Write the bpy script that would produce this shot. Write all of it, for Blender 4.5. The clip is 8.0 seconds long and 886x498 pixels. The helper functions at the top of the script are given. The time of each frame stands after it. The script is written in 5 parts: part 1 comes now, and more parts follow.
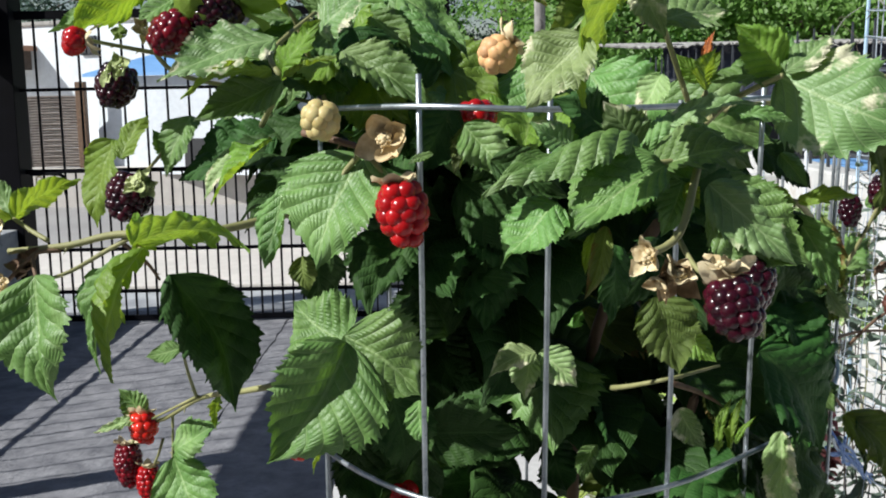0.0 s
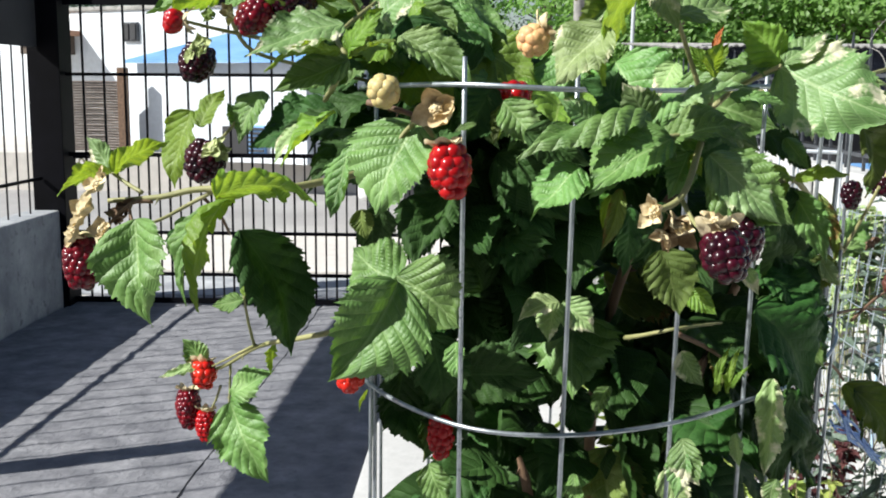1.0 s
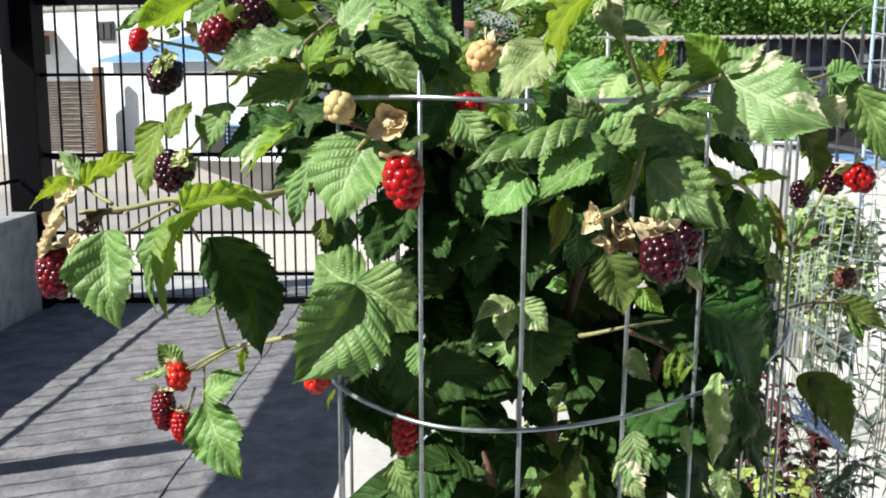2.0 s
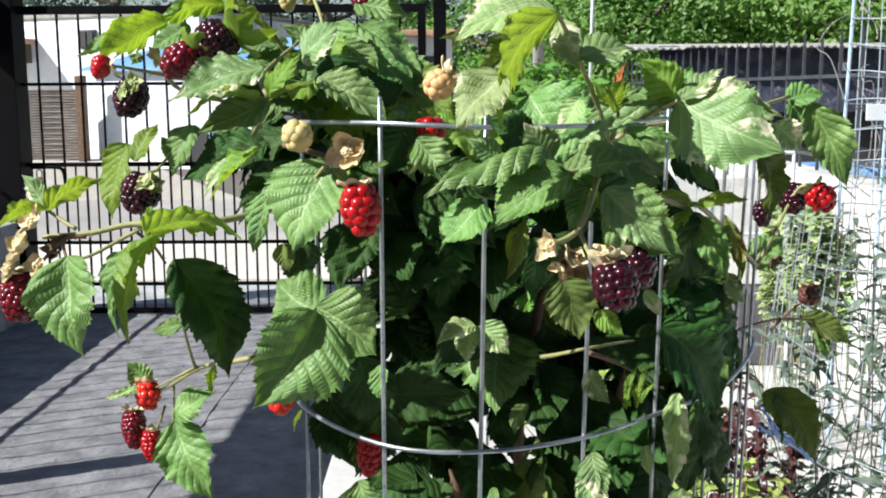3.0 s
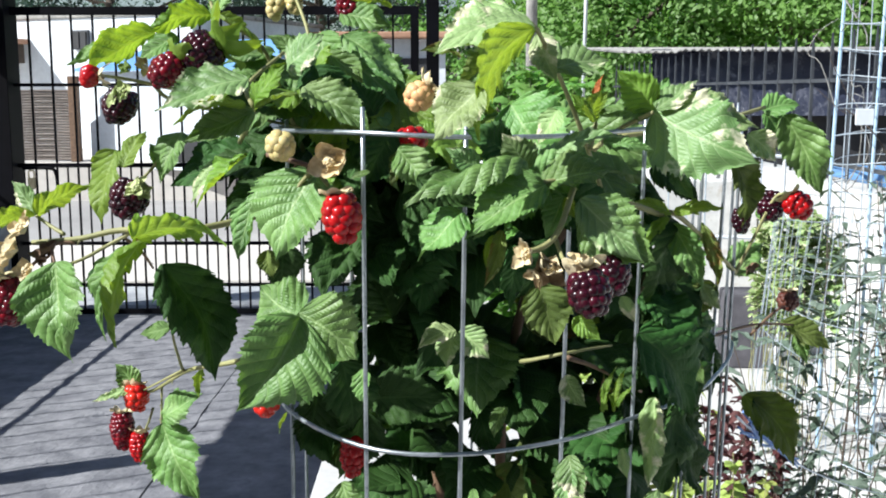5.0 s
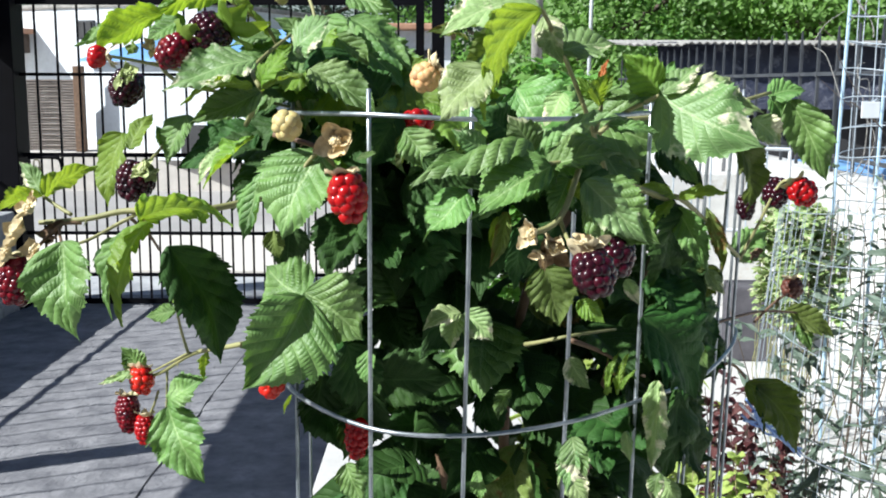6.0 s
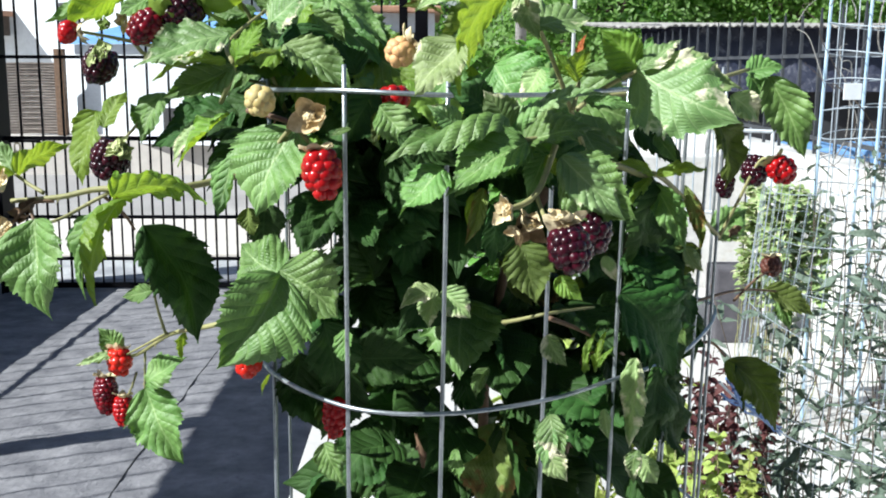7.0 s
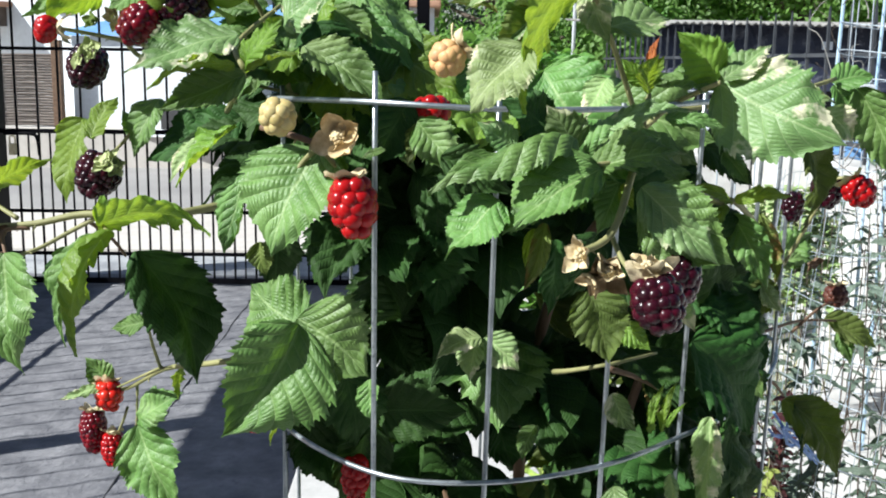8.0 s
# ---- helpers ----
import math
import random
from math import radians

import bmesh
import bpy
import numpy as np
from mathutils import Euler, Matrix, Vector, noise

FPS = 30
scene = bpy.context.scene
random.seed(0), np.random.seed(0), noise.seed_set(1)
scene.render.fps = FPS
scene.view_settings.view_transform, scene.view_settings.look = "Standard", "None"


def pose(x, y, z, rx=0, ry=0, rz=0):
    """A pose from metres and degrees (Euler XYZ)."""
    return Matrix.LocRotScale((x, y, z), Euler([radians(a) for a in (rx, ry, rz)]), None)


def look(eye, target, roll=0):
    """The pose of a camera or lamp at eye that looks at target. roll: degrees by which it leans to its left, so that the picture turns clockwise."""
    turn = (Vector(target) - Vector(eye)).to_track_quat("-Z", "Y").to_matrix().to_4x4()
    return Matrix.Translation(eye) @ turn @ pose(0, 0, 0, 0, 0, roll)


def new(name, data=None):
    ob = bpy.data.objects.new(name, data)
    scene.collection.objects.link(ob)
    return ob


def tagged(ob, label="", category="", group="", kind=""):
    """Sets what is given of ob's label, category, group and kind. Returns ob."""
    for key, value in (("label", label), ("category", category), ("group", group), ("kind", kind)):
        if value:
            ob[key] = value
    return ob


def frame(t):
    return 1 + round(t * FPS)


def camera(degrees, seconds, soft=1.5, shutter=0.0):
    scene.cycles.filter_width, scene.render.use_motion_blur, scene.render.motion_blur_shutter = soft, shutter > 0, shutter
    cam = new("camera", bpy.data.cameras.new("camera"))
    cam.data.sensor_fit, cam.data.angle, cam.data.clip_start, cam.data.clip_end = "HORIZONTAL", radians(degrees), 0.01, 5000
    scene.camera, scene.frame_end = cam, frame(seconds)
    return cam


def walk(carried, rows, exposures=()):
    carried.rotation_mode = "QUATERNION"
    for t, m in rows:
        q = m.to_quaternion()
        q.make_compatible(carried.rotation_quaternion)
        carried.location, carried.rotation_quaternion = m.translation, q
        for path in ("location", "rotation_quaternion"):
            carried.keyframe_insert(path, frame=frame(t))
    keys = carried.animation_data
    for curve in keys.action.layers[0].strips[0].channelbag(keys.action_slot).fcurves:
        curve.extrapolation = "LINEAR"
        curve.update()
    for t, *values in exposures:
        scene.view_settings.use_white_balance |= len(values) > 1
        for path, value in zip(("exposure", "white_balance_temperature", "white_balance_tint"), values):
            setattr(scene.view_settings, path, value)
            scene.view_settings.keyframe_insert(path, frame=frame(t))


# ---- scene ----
from mathutils import noise
cam = camera(45.0, 8.0, 1.9)
PATH = [
    (0, (0.0107, 0.1022, 1.3822), (0.0022, 1.0916, 1.2369), -1.10),
    (0.5, (0.0110, 0.0668, 1.3711), (-0.0248, 1.0544, 1.2182), -0.27),
    (1, (0.0086, 0.0352, 1.3760), (-0.0297, 1.0232, 1.2262), 0.38),
    (1.5, (0.0128, 0.0171, 1.3788), (-0.0160, 1.0041, 1.2206), 0.46),
    (2, (0.0194, 0.0149, 1.3838), (-0.0009, 1.0027, 1.2295), -0.32),
    (2.2, (0.0253, 0.0162, 1.3855), (0.0126, 1.0037, 1.2283), -0.47),
    (3.3, (0.0307, 0.0067, 1.3948), (0.0291, 0.9961, 1.2496), -0.12),
    (3.5, (0.0298, 0.0033, 1.3962), (0.0323, 0.9927, 1.2506), 0.16),
    (4, (0.0349, -0.0026, 1.3943), (0.0403, 0.9865, 1.2468), -0.48),
    (4.2, (0.0356, -0.0031, 1.3955), (0.0391, 0.9866, 1.2523), -0.37),
    (5.3, (0.0371, 0.0009, 1.3960), (0.0378, 0.9902, 1.2496), -0.09),
    (5.5, (0.0376, -0.0006, 1.3952), (0.0376, 0.9887, 1.2491), -0.09),
    (6, (0.0359, -0.0024, 1.3914), (0.0326, 0.9858, 1.2385), 0.18),
    (6.5, (0.0376, -0.0058, 1.3941), (0.0355, 0.9830, 1.2453), -0.14),
    (7, (0.0397, 0.0003, 1.3881), (0.0507, 0.9860, 1.2199), 0.14),
    (7.5, (0.0291, 0.0380, 1.3852), (0.0403, 1.0220, 1.2074), 0.27),
    (8, (0.0204, 0.0811, 1.3929), (0.0347, 1.0659, 1.2202), 0.72),
]
walk(cam, [(t, look(eye, target, roll)) for t, eye, target, roll in PATH],
     [(0.0, 0.60, 6350, 10.2), (0.5, 0.85, 6400, 9.8), (1.0, 0.97, 6450, 9.5), (1.5, 1.03, 6550, 9.5), (2.0, 1.00, 6700, 9.5), (3.5, 1.06, 6340, 10.0), (5.5, 1.08, 6200, 9.2),
      (7.0, 1.08, 6200, 8.2), (7.5, 1.02, 6230, 8.6), (8.0, 0.95, 6260, 9.0)])

# ---- world, sun and exposure ----
SUN_EL, SUN_AZ = radians(38.0), (-0.907, -0.42)
world = bpy.data.worlds.new("sky")
scene.world = world
world.use_nodes = True
_wn = world.node_tree
_sky = _wn.nodes.new("ShaderNodeTexSky")
_sky.sky_type, _sky.sun_disc = "NISHITA", False
_sky.sun_elevation, _sky.sun_rotation = SUN_EL, math.atan2(SUN_AZ[0], SUN_AZ[1])
_wn.links.new(_sky.outputs["Color"], _wn.nodes["Background"].inputs["Color"])
_wn.nodes["Background"].inputs["Strength"].default_value = 0.054
sun = new("sun", bpy.data.lights.new("sun", "SUN"))
sun.data.energy, sun.data.angle, sun.data.color = 4.85, radians(0.53), (0.985, 0.98, 0.925)
sun.matrix_world = look((-0.907 * 8, -0.42 * 8, 8 * math.tan(SUN_EL)), (0, 0, 0))


# ---- materials ----
def nodes_of(name):
    m = bpy.data.materials.new(name)
    m.use_nodes = True
    t = m.node_tree
    return m, t, t.nodes["Principled BSDF"]


def link(t, a, b):
    t.links.new(a, b)


def mix(t, fac, a, b, mode="MIX"):
    n = t.nodes.new("ShaderNodeMix")
    n.data_type, n.blend_type = "RGBA", mode
    for sock, v in ((n.inputs[0], fac), (n.inputs[6], a), (n.inputs[7], b)):
        if isinstance(v, (int, float)):
            sock.default_value = v
        elif isinstance(v, tuple):
            sock.default_value = (*v[:3], 1)
        else:
            t.links.new(v, sock)
    return n.outputs[2]


def calc(t, op, a, b=0.0, clamp=False):
    n = t.nodes.new("ShaderNodeMath")
    n.operation, n.use_clamp = op, clamp
    for sock, v in zip(n.inputs, (a, b)):
        if isinstance(v, (int, float)):
            sock.default_value = v
        else:
            t.links.new(v, sock)
    return n.outputs[0]


def ramp(t, fac, stops):
    n = t.nodes.new("ShaderNodeValToRGB")
    el = n.color_ramp.elements
    while len(el) < len(stops):
        el.new(0.5)
    for e, (p, c) in zip(el, stops):
        e.position, e.color = p, (*c, 1) if len(c) == 3 else c
    t.links.new(fac, n.inputs[0])
    return n.outputs[0]


def noise_of(t, scale, detail=4.0, rough=0.55, coord="Object", stretch=(1, 1, 1)):
    c = t.nodes.new("ShaderNodeTexCoord")
    mp = t.nodes.new("ShaderNodeMapping")
    mp.inputs["Scale"].default_value = stretch
    n = t.nodes.new("ShaderNodeTexNoise")
    n.inputs["Scale"].default_value, n.inputs["Detail"].default_value, n.inputs["Roughness"].default_value = scale, detail, rough
    t.links.new(c.outputs[coord], mp.inputs["Vector"])
    t.links.new(mp.outputs[0], n.inputs["Vector"])
    return n.outputs[0]


def bump_of(t, height, strength, distance):
    n = t.nodes.new("ShaderNodeBump")
    n.inputs["Strength"].default_value, n.inputs["Distance"].default_value = strength, distance
    t.links.new(height, n.inputs["Height"])
    return n.outputs[0]


def rough_material(name, dark, light, big=1.2, fine=40.0, rough=0.85, bump=0.4, depth=0.004, metal=0.0, spots=None):
    """A mineral or painted surface: stains at a large scale, grain at a small one."""
    m, t, p = nodes_of(name)
    a, b = noise_of(t, big, 5.0, 0.6), noise_of(t, fine, 6.0, 0.65)
    col = mix(t, ramp(t, a, [(0.35, (0, 0, 0)), (0.68, (1, 1, 1))]), dark, light)
    col = mix(t, 0.35, col, ramp(t, b, [(0.3, (0.55, 0.55, 0.55)), (0.7, (1, 1, 1))]), "MULTIPLY")
    if spots:
        c = noise_of(t, big * 4.3, 3.0, 0.7)
        col = mix(t, ramp(t, c, [(0.58, (0, 0, 0)), (0.68, (1, 1, 1))]), col, spots)
    link(t, col, p.inputs["Base Color"])
    p.inputs["Roughness"].default_value, p.inputs["Metallic"].default_value = rough, metal
    link(t, bump_of(t, b, bump, depth), p.inputs["Normal"])
    return m


def leaf_material(name, deep, pale, vein, glow, patch=None, gloss=0.58, thin=0.18, quilted=0.5):
    """A leaf: paler veins, mottled and finely netted blade, light let through; optionally dry patches at the rim."""
    m, t, p = nodes_of(name)
    coord = t.nodes.new("ShaderNodeTexCoord")
    sep = t.nodes.new("ShaderNodeSeparateXYZ")
    link(t, coord.outputs["UV"], sep.inputs[0])
    u, v = sep.outputs[0], sep.outputs[1]
    av = calc(t, "ABSOLUTE", calc(t, "SUBTRACT", calc(t, "MULTIPLY", v, 2.0), 1.0))
    mid = calc(t, "SUBTRACT", 1.0, calc(t, "MULTIPLY", av, 20.0), True)
    sweep = calc(t, "MULTIPLY", calc(t, "MULTIPLY", av, 0.36), calc(t, "SUBTRACT", 1.0, calc(t, "MULTIPLY", av, 0.25)))
    quilt = calc(t, "ABSOLUTE", calc(t, "SINE", calc(t, "MULTIPLY", calc(t, "SUBTRACT", u, sweep), math.pi * 8.0)))
    side = calc(t, "SUBTRACT", 1.0, calc(t, "MULTIPLY", quilt, 6.0), True)
    net = t.nodes.new("ShaderNodeTexVoronoi")
    net.feature = "DISTANCE_TO_EDGE"
    net.inputs["Scale"].default_value = 620.0
    link(t, coord.outputs["Object"], net.inputs["Vector"])
    cells = calc(t, "MULTIPLY", net.outputs["Distance"], 3.2, True)
    vn = calc(t, "MAXIMUM", mid, calc(t, "MULTIPLY", side, 0.7))
    info = t.nodes.new("ShaderNodeObjectInfo").outputs["Random"]
    mott = noise_of(t, 45.0, 4.0, 0.6)
    fine = noise_of(t, 420.0, 3.0, 0.6)
    col = mix(t, ramp(t, mott, [(0.3, (0, 0, 0)), (0.72, (1, 1, 1))]), deep, pale)
    col = mix(t, 0.4, col, ramp(t, noise_of(t, 190.0, 5.0, 0.7), [(0.3, (0.6, 0.62, 0.5)), (0.66, (1, 1, 1))]), "MULTIPLY")
    col = mix(t, ramp(t, calc(t, "ADD", noise_of(t, 28.0, 3.0, 0.6), calc(t, "MULTIPLY", av, 0.08)), [(0.62, (0, 0, 0)), (0.78, (0.45, 0.45, 0.45))]), col, vein)
    tone = t.nodes.new("ShaderNodeHueSaturation")
    link(t, calc(t, "ADD", 0.485, calc(t, "MULTIPLY", info, 0.03)), tone.inputs["Hue"])
    link(t, calc(t, "ADD", 0.78, calc(t, "MULTIPLY", info, 0.44)), tone.inputs["Value"])
    link(t, col, tone.inputs["Color"])
    col = mix(t, calc(t, "MULTIPLY", calc(t, "SUBTRACT", 1.0, cells), 0.07), tone.outputs[0], vein)
    col = mix(t, calc(t, "MULTIPLY", vn, 0.62), col, vein)
    if patch:
        pt = noise_of(t, 60.0, 4.0, 0.65)
        rim = calc(t, "ADD", pt, calc(t, "MULTIPLY", calc(t, "ADD", av, calc(t, "MULTIPLY", u, 0.5)), 0.13))
        col = mix(t, ramp(t, rim, [(0.66, (0, 0, 0)), (0.74, (1, 1, 1))]), col, patch)
    link(t, col, p.inputs["Base Color"])
    p.inputs["Roughness"].default_value = gloss
    swell = calc(t, "MULTIPLY", calc(t, "SQRT", quilt), calc(t, "MULTIPLY", av, 3.0, True))
    swell = calc(t, "ADD", swell, calc(t, "MULTIPLY", calc(t, "SQRT", cells), 0.12))
    across = calc(t, "MULTIPLY", calc(t, "ADD", av, calc(t, "MULTIPLY", u, 0.4)), math.pi * 11.0)
    across = calc(t, "ABSOLUTE", calc(t, "SINE", calc(t, "ADD", across, calc(t, "MULTIPLY", mott, 5.0))))
    swell = calc(t, "ADD", swell, calc(t, "MULTIPLY", calc(t, "MULTIPLY", across, quilt), 0.32))
    relief = bump_of(t, calc(t, "ADD", calc(t, "MULTIPLY", fine, 0.3), swell), quilted, 0.0014)
    link(t, relief, p.inputs["Normal"])
    p.inputs["Specular IOR Level"].default_value = 0.42 if gloss < 0.55 else 0.24
    tr = t.nodes.new("ShaderNodeBsdfTranslucent")
    lit = mix(t, 0.5, mix(t, 1.0, col, glow, "MULTIPLY"), glow)
    link(t, mix(t, ramp(t, quilt, [(0.1, (0.45, 0.45, 0.45)), (0.75, (0, 0, 0))]), lit, deep), tr.inputs["Color"])
    link(t, relief, tr.inputs["Normal"])
    ms = t.nodes.new("ShaderNodeMixShader")
    ms.inputs[0].default_value = thin
    link(t, p.outputs[0], ms.inputs[1])
    link(t, tr.outputs[0], ms.inputs[2])
    link(t, ms.outputs[0], t.nodes["Material Output"].inputs["Surface"])
    return m


def berry_material(name, base, other, rough=0.24):
    m, t, p = nodes_of(name)
    rnd = t.nodes.new("ShaderNodeNewGeometry").outputs["Random Per Island"]
    col = mix(t, rnd, base, other)
    link(t, mix(t, rnd, base, other), p.inputs["Base Color"])
    p.inputs["Roughness"].default_value = rough
    p.inputs["Subsurface Weight"].default_value = 0.05
    p.inputs["Subsurface Radius"].default_value = (0.004, 0.001, 0.001)
    p.inputs["Coat Weight"].default_value, p.inputs["Coat Roughness"].default_value = 0.04, 0.05
    p.inputs["Specular IOR Level"].default_value = 0.3
    link(t, bump_of(t, noise_of(t, 700.0, 2.0), 0.15, 0.0004), p.inputs["Normal"])
    return m


LEAF_GREEN = leaf_material("leaf green", (0.058, 0.145, 0.028), (0.165, 0.29, 0.08), (0.33, 0.45, 0.19), (0.28, 0.5, 0.035), None, 0.48)
# Darker copy of the green leaf: the bush's inner shade is put into its colour.
LEAF_SHADED = leaf_material("leaf shaded green", (0.015, 0.046, 0.008), (0.033, 0.088, 0.016), (0.065, 0.13, 0.036), (0.1, 0.24, 0.015), None, 0.66, 0.07, 0.5)
LEAF_LIGHT = leaf_material("leaf young", (0.13, 0.26, 0.028), (0.23, 0.37, 0.06), (0.38, 0.5, 0.17), (0.6, 0.74, 0.045), None, 0.45, 0.42)
LEAF_PALE = leaf_material("leaf sun bleached", (0.19, 0.29, 0.1), (0.31, 0.41, 0.175), (0.48, 0.56, 0.3), (0.42, 0.58, 0.09), (0.66, 0.62, 0.43), 0.5, 0.22, 0.4)
LEAF_SOFT = leaf_material("leaf pale green", (0.095, 0.19, 0.055), (0.185, 0.295, 0.11), (0.38, 0.48, 0.24), (0.34, 0.52, 0.07), (0.62, 0.6, 0.42), 0.45, 0.2, 0.45)
LEAF_OLIVE = leaf_material("leaf olive", (0.06, 0.09, 0.018), (0.125, 0.16, 0.042), (0.2, 0.24, 0.09), (0.3, 0.45, 0.03), None, 0.58, 0.28)
LEAF_DRY = leaf_material("leaf browning", (0.09, 0.15, 0.025), (0.2, 0.26, 0.07), (0.34, 0.4, 0.15), (0.42, 0.5, 0.06), (0.2, 0.11, 0.04), 0.55)
CANE = rough_material("cane bark", (0.16, 0.165, 0.06), (0.33, 0.315, 0.14), 30, 300, 0.6, 0.4, 0.0006)
CANE_BROWN = rough_material("woody cane", (0.09, 0.05, 0.03), (0.2, 0.12, 0.07), 30, 300, 0.7, 0.4, 0.0006)
LEAF_BUD = leaf_material("orange young leaf", (0.4, 0.1, 0.02), (0.55, 0.2, 0.05), (0.5, 0.25, 0.08), (0.6, 0.2, 0.03), None, 0.5)
SEPAL = rough_material("pale green sepal", (0.3, 0.36, 0.14), (0.5, 0.54, 0.28), 80, 400, 0.7, 0.4, 0.0005)
STRAW_BROWN = rough_material("dry brown sepal", (0.2, 0.13, 0.06), (0.42, 0.3, 0.16), 170, 500, 0.8, 0.4, 0.0005)
STRAW_GOLD = rough_material("dry golden sepal", (0.42, 0.29, 0.13), (0.76, 0.64, 0.4), 170, 500, 0.8, 0.4, 0.0005)
STRAW = rough_material("dry sepal", (0.46, 0.35, 0.18), (0.74, 0.65, 0.43), 170, 500, 0.8, 0.4, 0.0005)
BERRY_RED = berry_material("berry red", (0.23, 0.003, 0.005), (0.37, 0.007, 0.008))
BERRY_ORANGE = berry_material("berry unripe red", (0.46, 0.012, 0.008), (0.55, 0.03, 0.014))
BERRY_DARK = berry_material("berry dark red", (0.15, 0.004, 0.01), (0.05, 0.003, 0.008))
BERRY_BLACK = berry_material("berry black", (0.01, 0.002, 0.005), (0.035, 0.003, 0.008))
BERRY_PURPLE = berry_material("berry purple", (0.013, 0.002, 0.005), (0.048, 0.003, 0.01))
BERRY_BROWN = berry_material("berry dull brown", (0.11, 0.04, 0.025), (0.07, 0.02, 0.014), 0.5)
BERRY_PEACH = berry_material("berry shrivelled", (0.62, 0.36, 0.16), (0.5, 0.28, 0.14), 0.5)
BERRY_GREEN = berry_material("berry unripe green", (0.52, 0.43, 0.2), (0.36, 0.28, 0.1), 0.5)
WIRE = rough_material("galvanised wire", (0.3, 0.33, 0.36), (0.56, 0.6, 0.64), 60, 500, 0.42, 0.3, 0.0003, 0.85, (0.24, 0.27, 0.3))
WIRE_PALE = rough_material("pale wire", (0.3, 0.36, 0.42), (0.46, 0.5, 0.55), 20, 200, 0.5, 0.2, 0.0003, 0.3)
CONCRETE = rough_material("driveway concrete", (0.12, 0.12, 0.135), (0.25, 0.247, 0.262), 6.5, 42, 0.9, 1.0, 0.008, 0.0, (0.15, 0.148, 0.165))
RENDERED = rough_material("grey cement wall", (0.24, 0.25, 0.27), (0.46, 0.47, 0.48), 3.4, 30, 0.9, 0.6, 0.004, 0.0, (0.2, 0.2, 0.215))
WHITE_WALL = rough_material("white washed wall", (0.4, 0.395, 0.385), (0.62, 0.615, 0.6), 1.9, 22, 0.9, 0.45, 0.005, 0.0, (0.42, 0.39, 0.35))
HOUSE_WHITE = rough_material("white house paint", (0.52, 0.55, 0.59), (0.67, 0.71, 0.75), 0.7, 14, 0.85, 0.3, 0.004)
BLACK_IRON = rough_material("black iron", (0.0012, 0.0012, 0.002), (0.003, 0.003, 0.005), 6, 90, 0.6, 0.2, 0.0005)
BLACK_IRON.node_tree.nodes["Principled BSDF"].inputs["Specular IOR Level"].default_value = 0.07
GREY_IRON = rough_material("grey iron", (0.032, 0.036, 0.044), (0.075, 0.08, 0.09), 6, 90, 0.5, 0.2, 0.0005, 0.3)
PALE_GROUND = rough_material("pale dusty ground", (0.49, 0.455, 0.42), (0.62, 0.58, 0.535), 0.35, 9, 0.95, 0.6, 0.012)
ASPHALT = rough_material("worn asphalt", (0.25, 0.24, 0.235), (0.36, 0.345, 0.335), 0.4, 40, 0.95, 0.6, 0.006)
BLUE_SHEET = rough_material("blue painted sheet", (0.12, 0.27, 0.52), (0.2, 0.38, 0.66), 1.0, 20, 0.6, 0.2, 0.003)
BROWN_WEAVE = rough_material("woven reed", (0.1, 0.082, 0.072), (0.2, 0.168, 0.148), 2.5, 60, 0.9, 0.6, 0.006)
TARP = rough_material("black plastic sheet", (0.018, 0.022, 0.042), (0.045, 0.05, 0.08), 1.4, 12, 0.38, 0.8, 0.03, 0.0, (0.12, 0.125, 0.15))
TILE = rough_material("terracotta roof", (0.3, 0.16, 0.1), (0.45, 0.26, 0.17), 2.0, 20, 0.85, 0.4, 0.01)
# Dark grey that carries the shade of the strip by the white wall.
SHADE_GREY = rough_material("dark shade grey", (0.055, 0.052, 0.062), (0.1, 0.095, 0.108), 7, 60, 0.9, 0.6, 0.004)
PALE_SLAB = rough_material("pale concrete slab", (0.42, 0.41, 0.4), (0.54, 0.53, 0.515), 1.1, 26, 0.9, 0.5, 0.004)
ROOF_GREY = rough_material("weathered corrugated roof", (0.16, 0.155, 0.15), (0.38, 0.365, 0.34), 2.6, 20, 0.8, 0.4, 0.005, 0.0, (0.09, 0.085, 0.08))
CANOPY = leaf_material("tree foliage", (0.09, 0.21, 0.045), (0.21, 0.41, 0.1), (0.22, 0.36, 0.11), (0.4, 0.72, 0.12), None, 0.5, 0.45)
CANOPY_DARK = leaf_material("dark blue-green foliage", (0.018, 0.04, 0.028), (0.045, 0.085, 0.06), (0.06, 0.1, 0.07), (0.08, 0.2, 0.08), None, 0.5)
GREY_LEAF = leaf_material("grey green foliage", (0.06, 0.095, 0.07), (0.15, 0.195, 0.155), (0.22, 0.28, 0.22), (0.2, 0.3, 0.1), None, 0.42)
LIME_LEAF = leaf_material("yellow green foliage", (0.22, 0.31, 0.05), (0.36, 0.43, 0.11), (0.45, 0.52, 0.2), (0.5, 0.6, 0.05), None, 0.5)
WINE_LEAF = leaf_material("wine red foliage", (0.05, 0.012, 0.015), (0.1, 0.03, 0.03), (0.14, 0.05, 0.05), (0.3, 0.05, 0.04), None, 0.5)
BARK = rough_material("tree bark", (0.06, 0.045, 0.035), (0.13, 0.1, 0.08), 3, 30, 0.9, 0.6, 0.02)
BLUE_PIPE = rough_material("pale blue pipe", (0.3, 0.45, 0.6), (0.45, 0.58, 0.7), 8, 90, 0.5, 0.2, 0.001)
CORD_PALE = rough_material("bleached cord", (0.45, 0.52, 0.6), (0.6, 0.65, 0.7), 40, 300, 0.7, 0.4, 0.001)
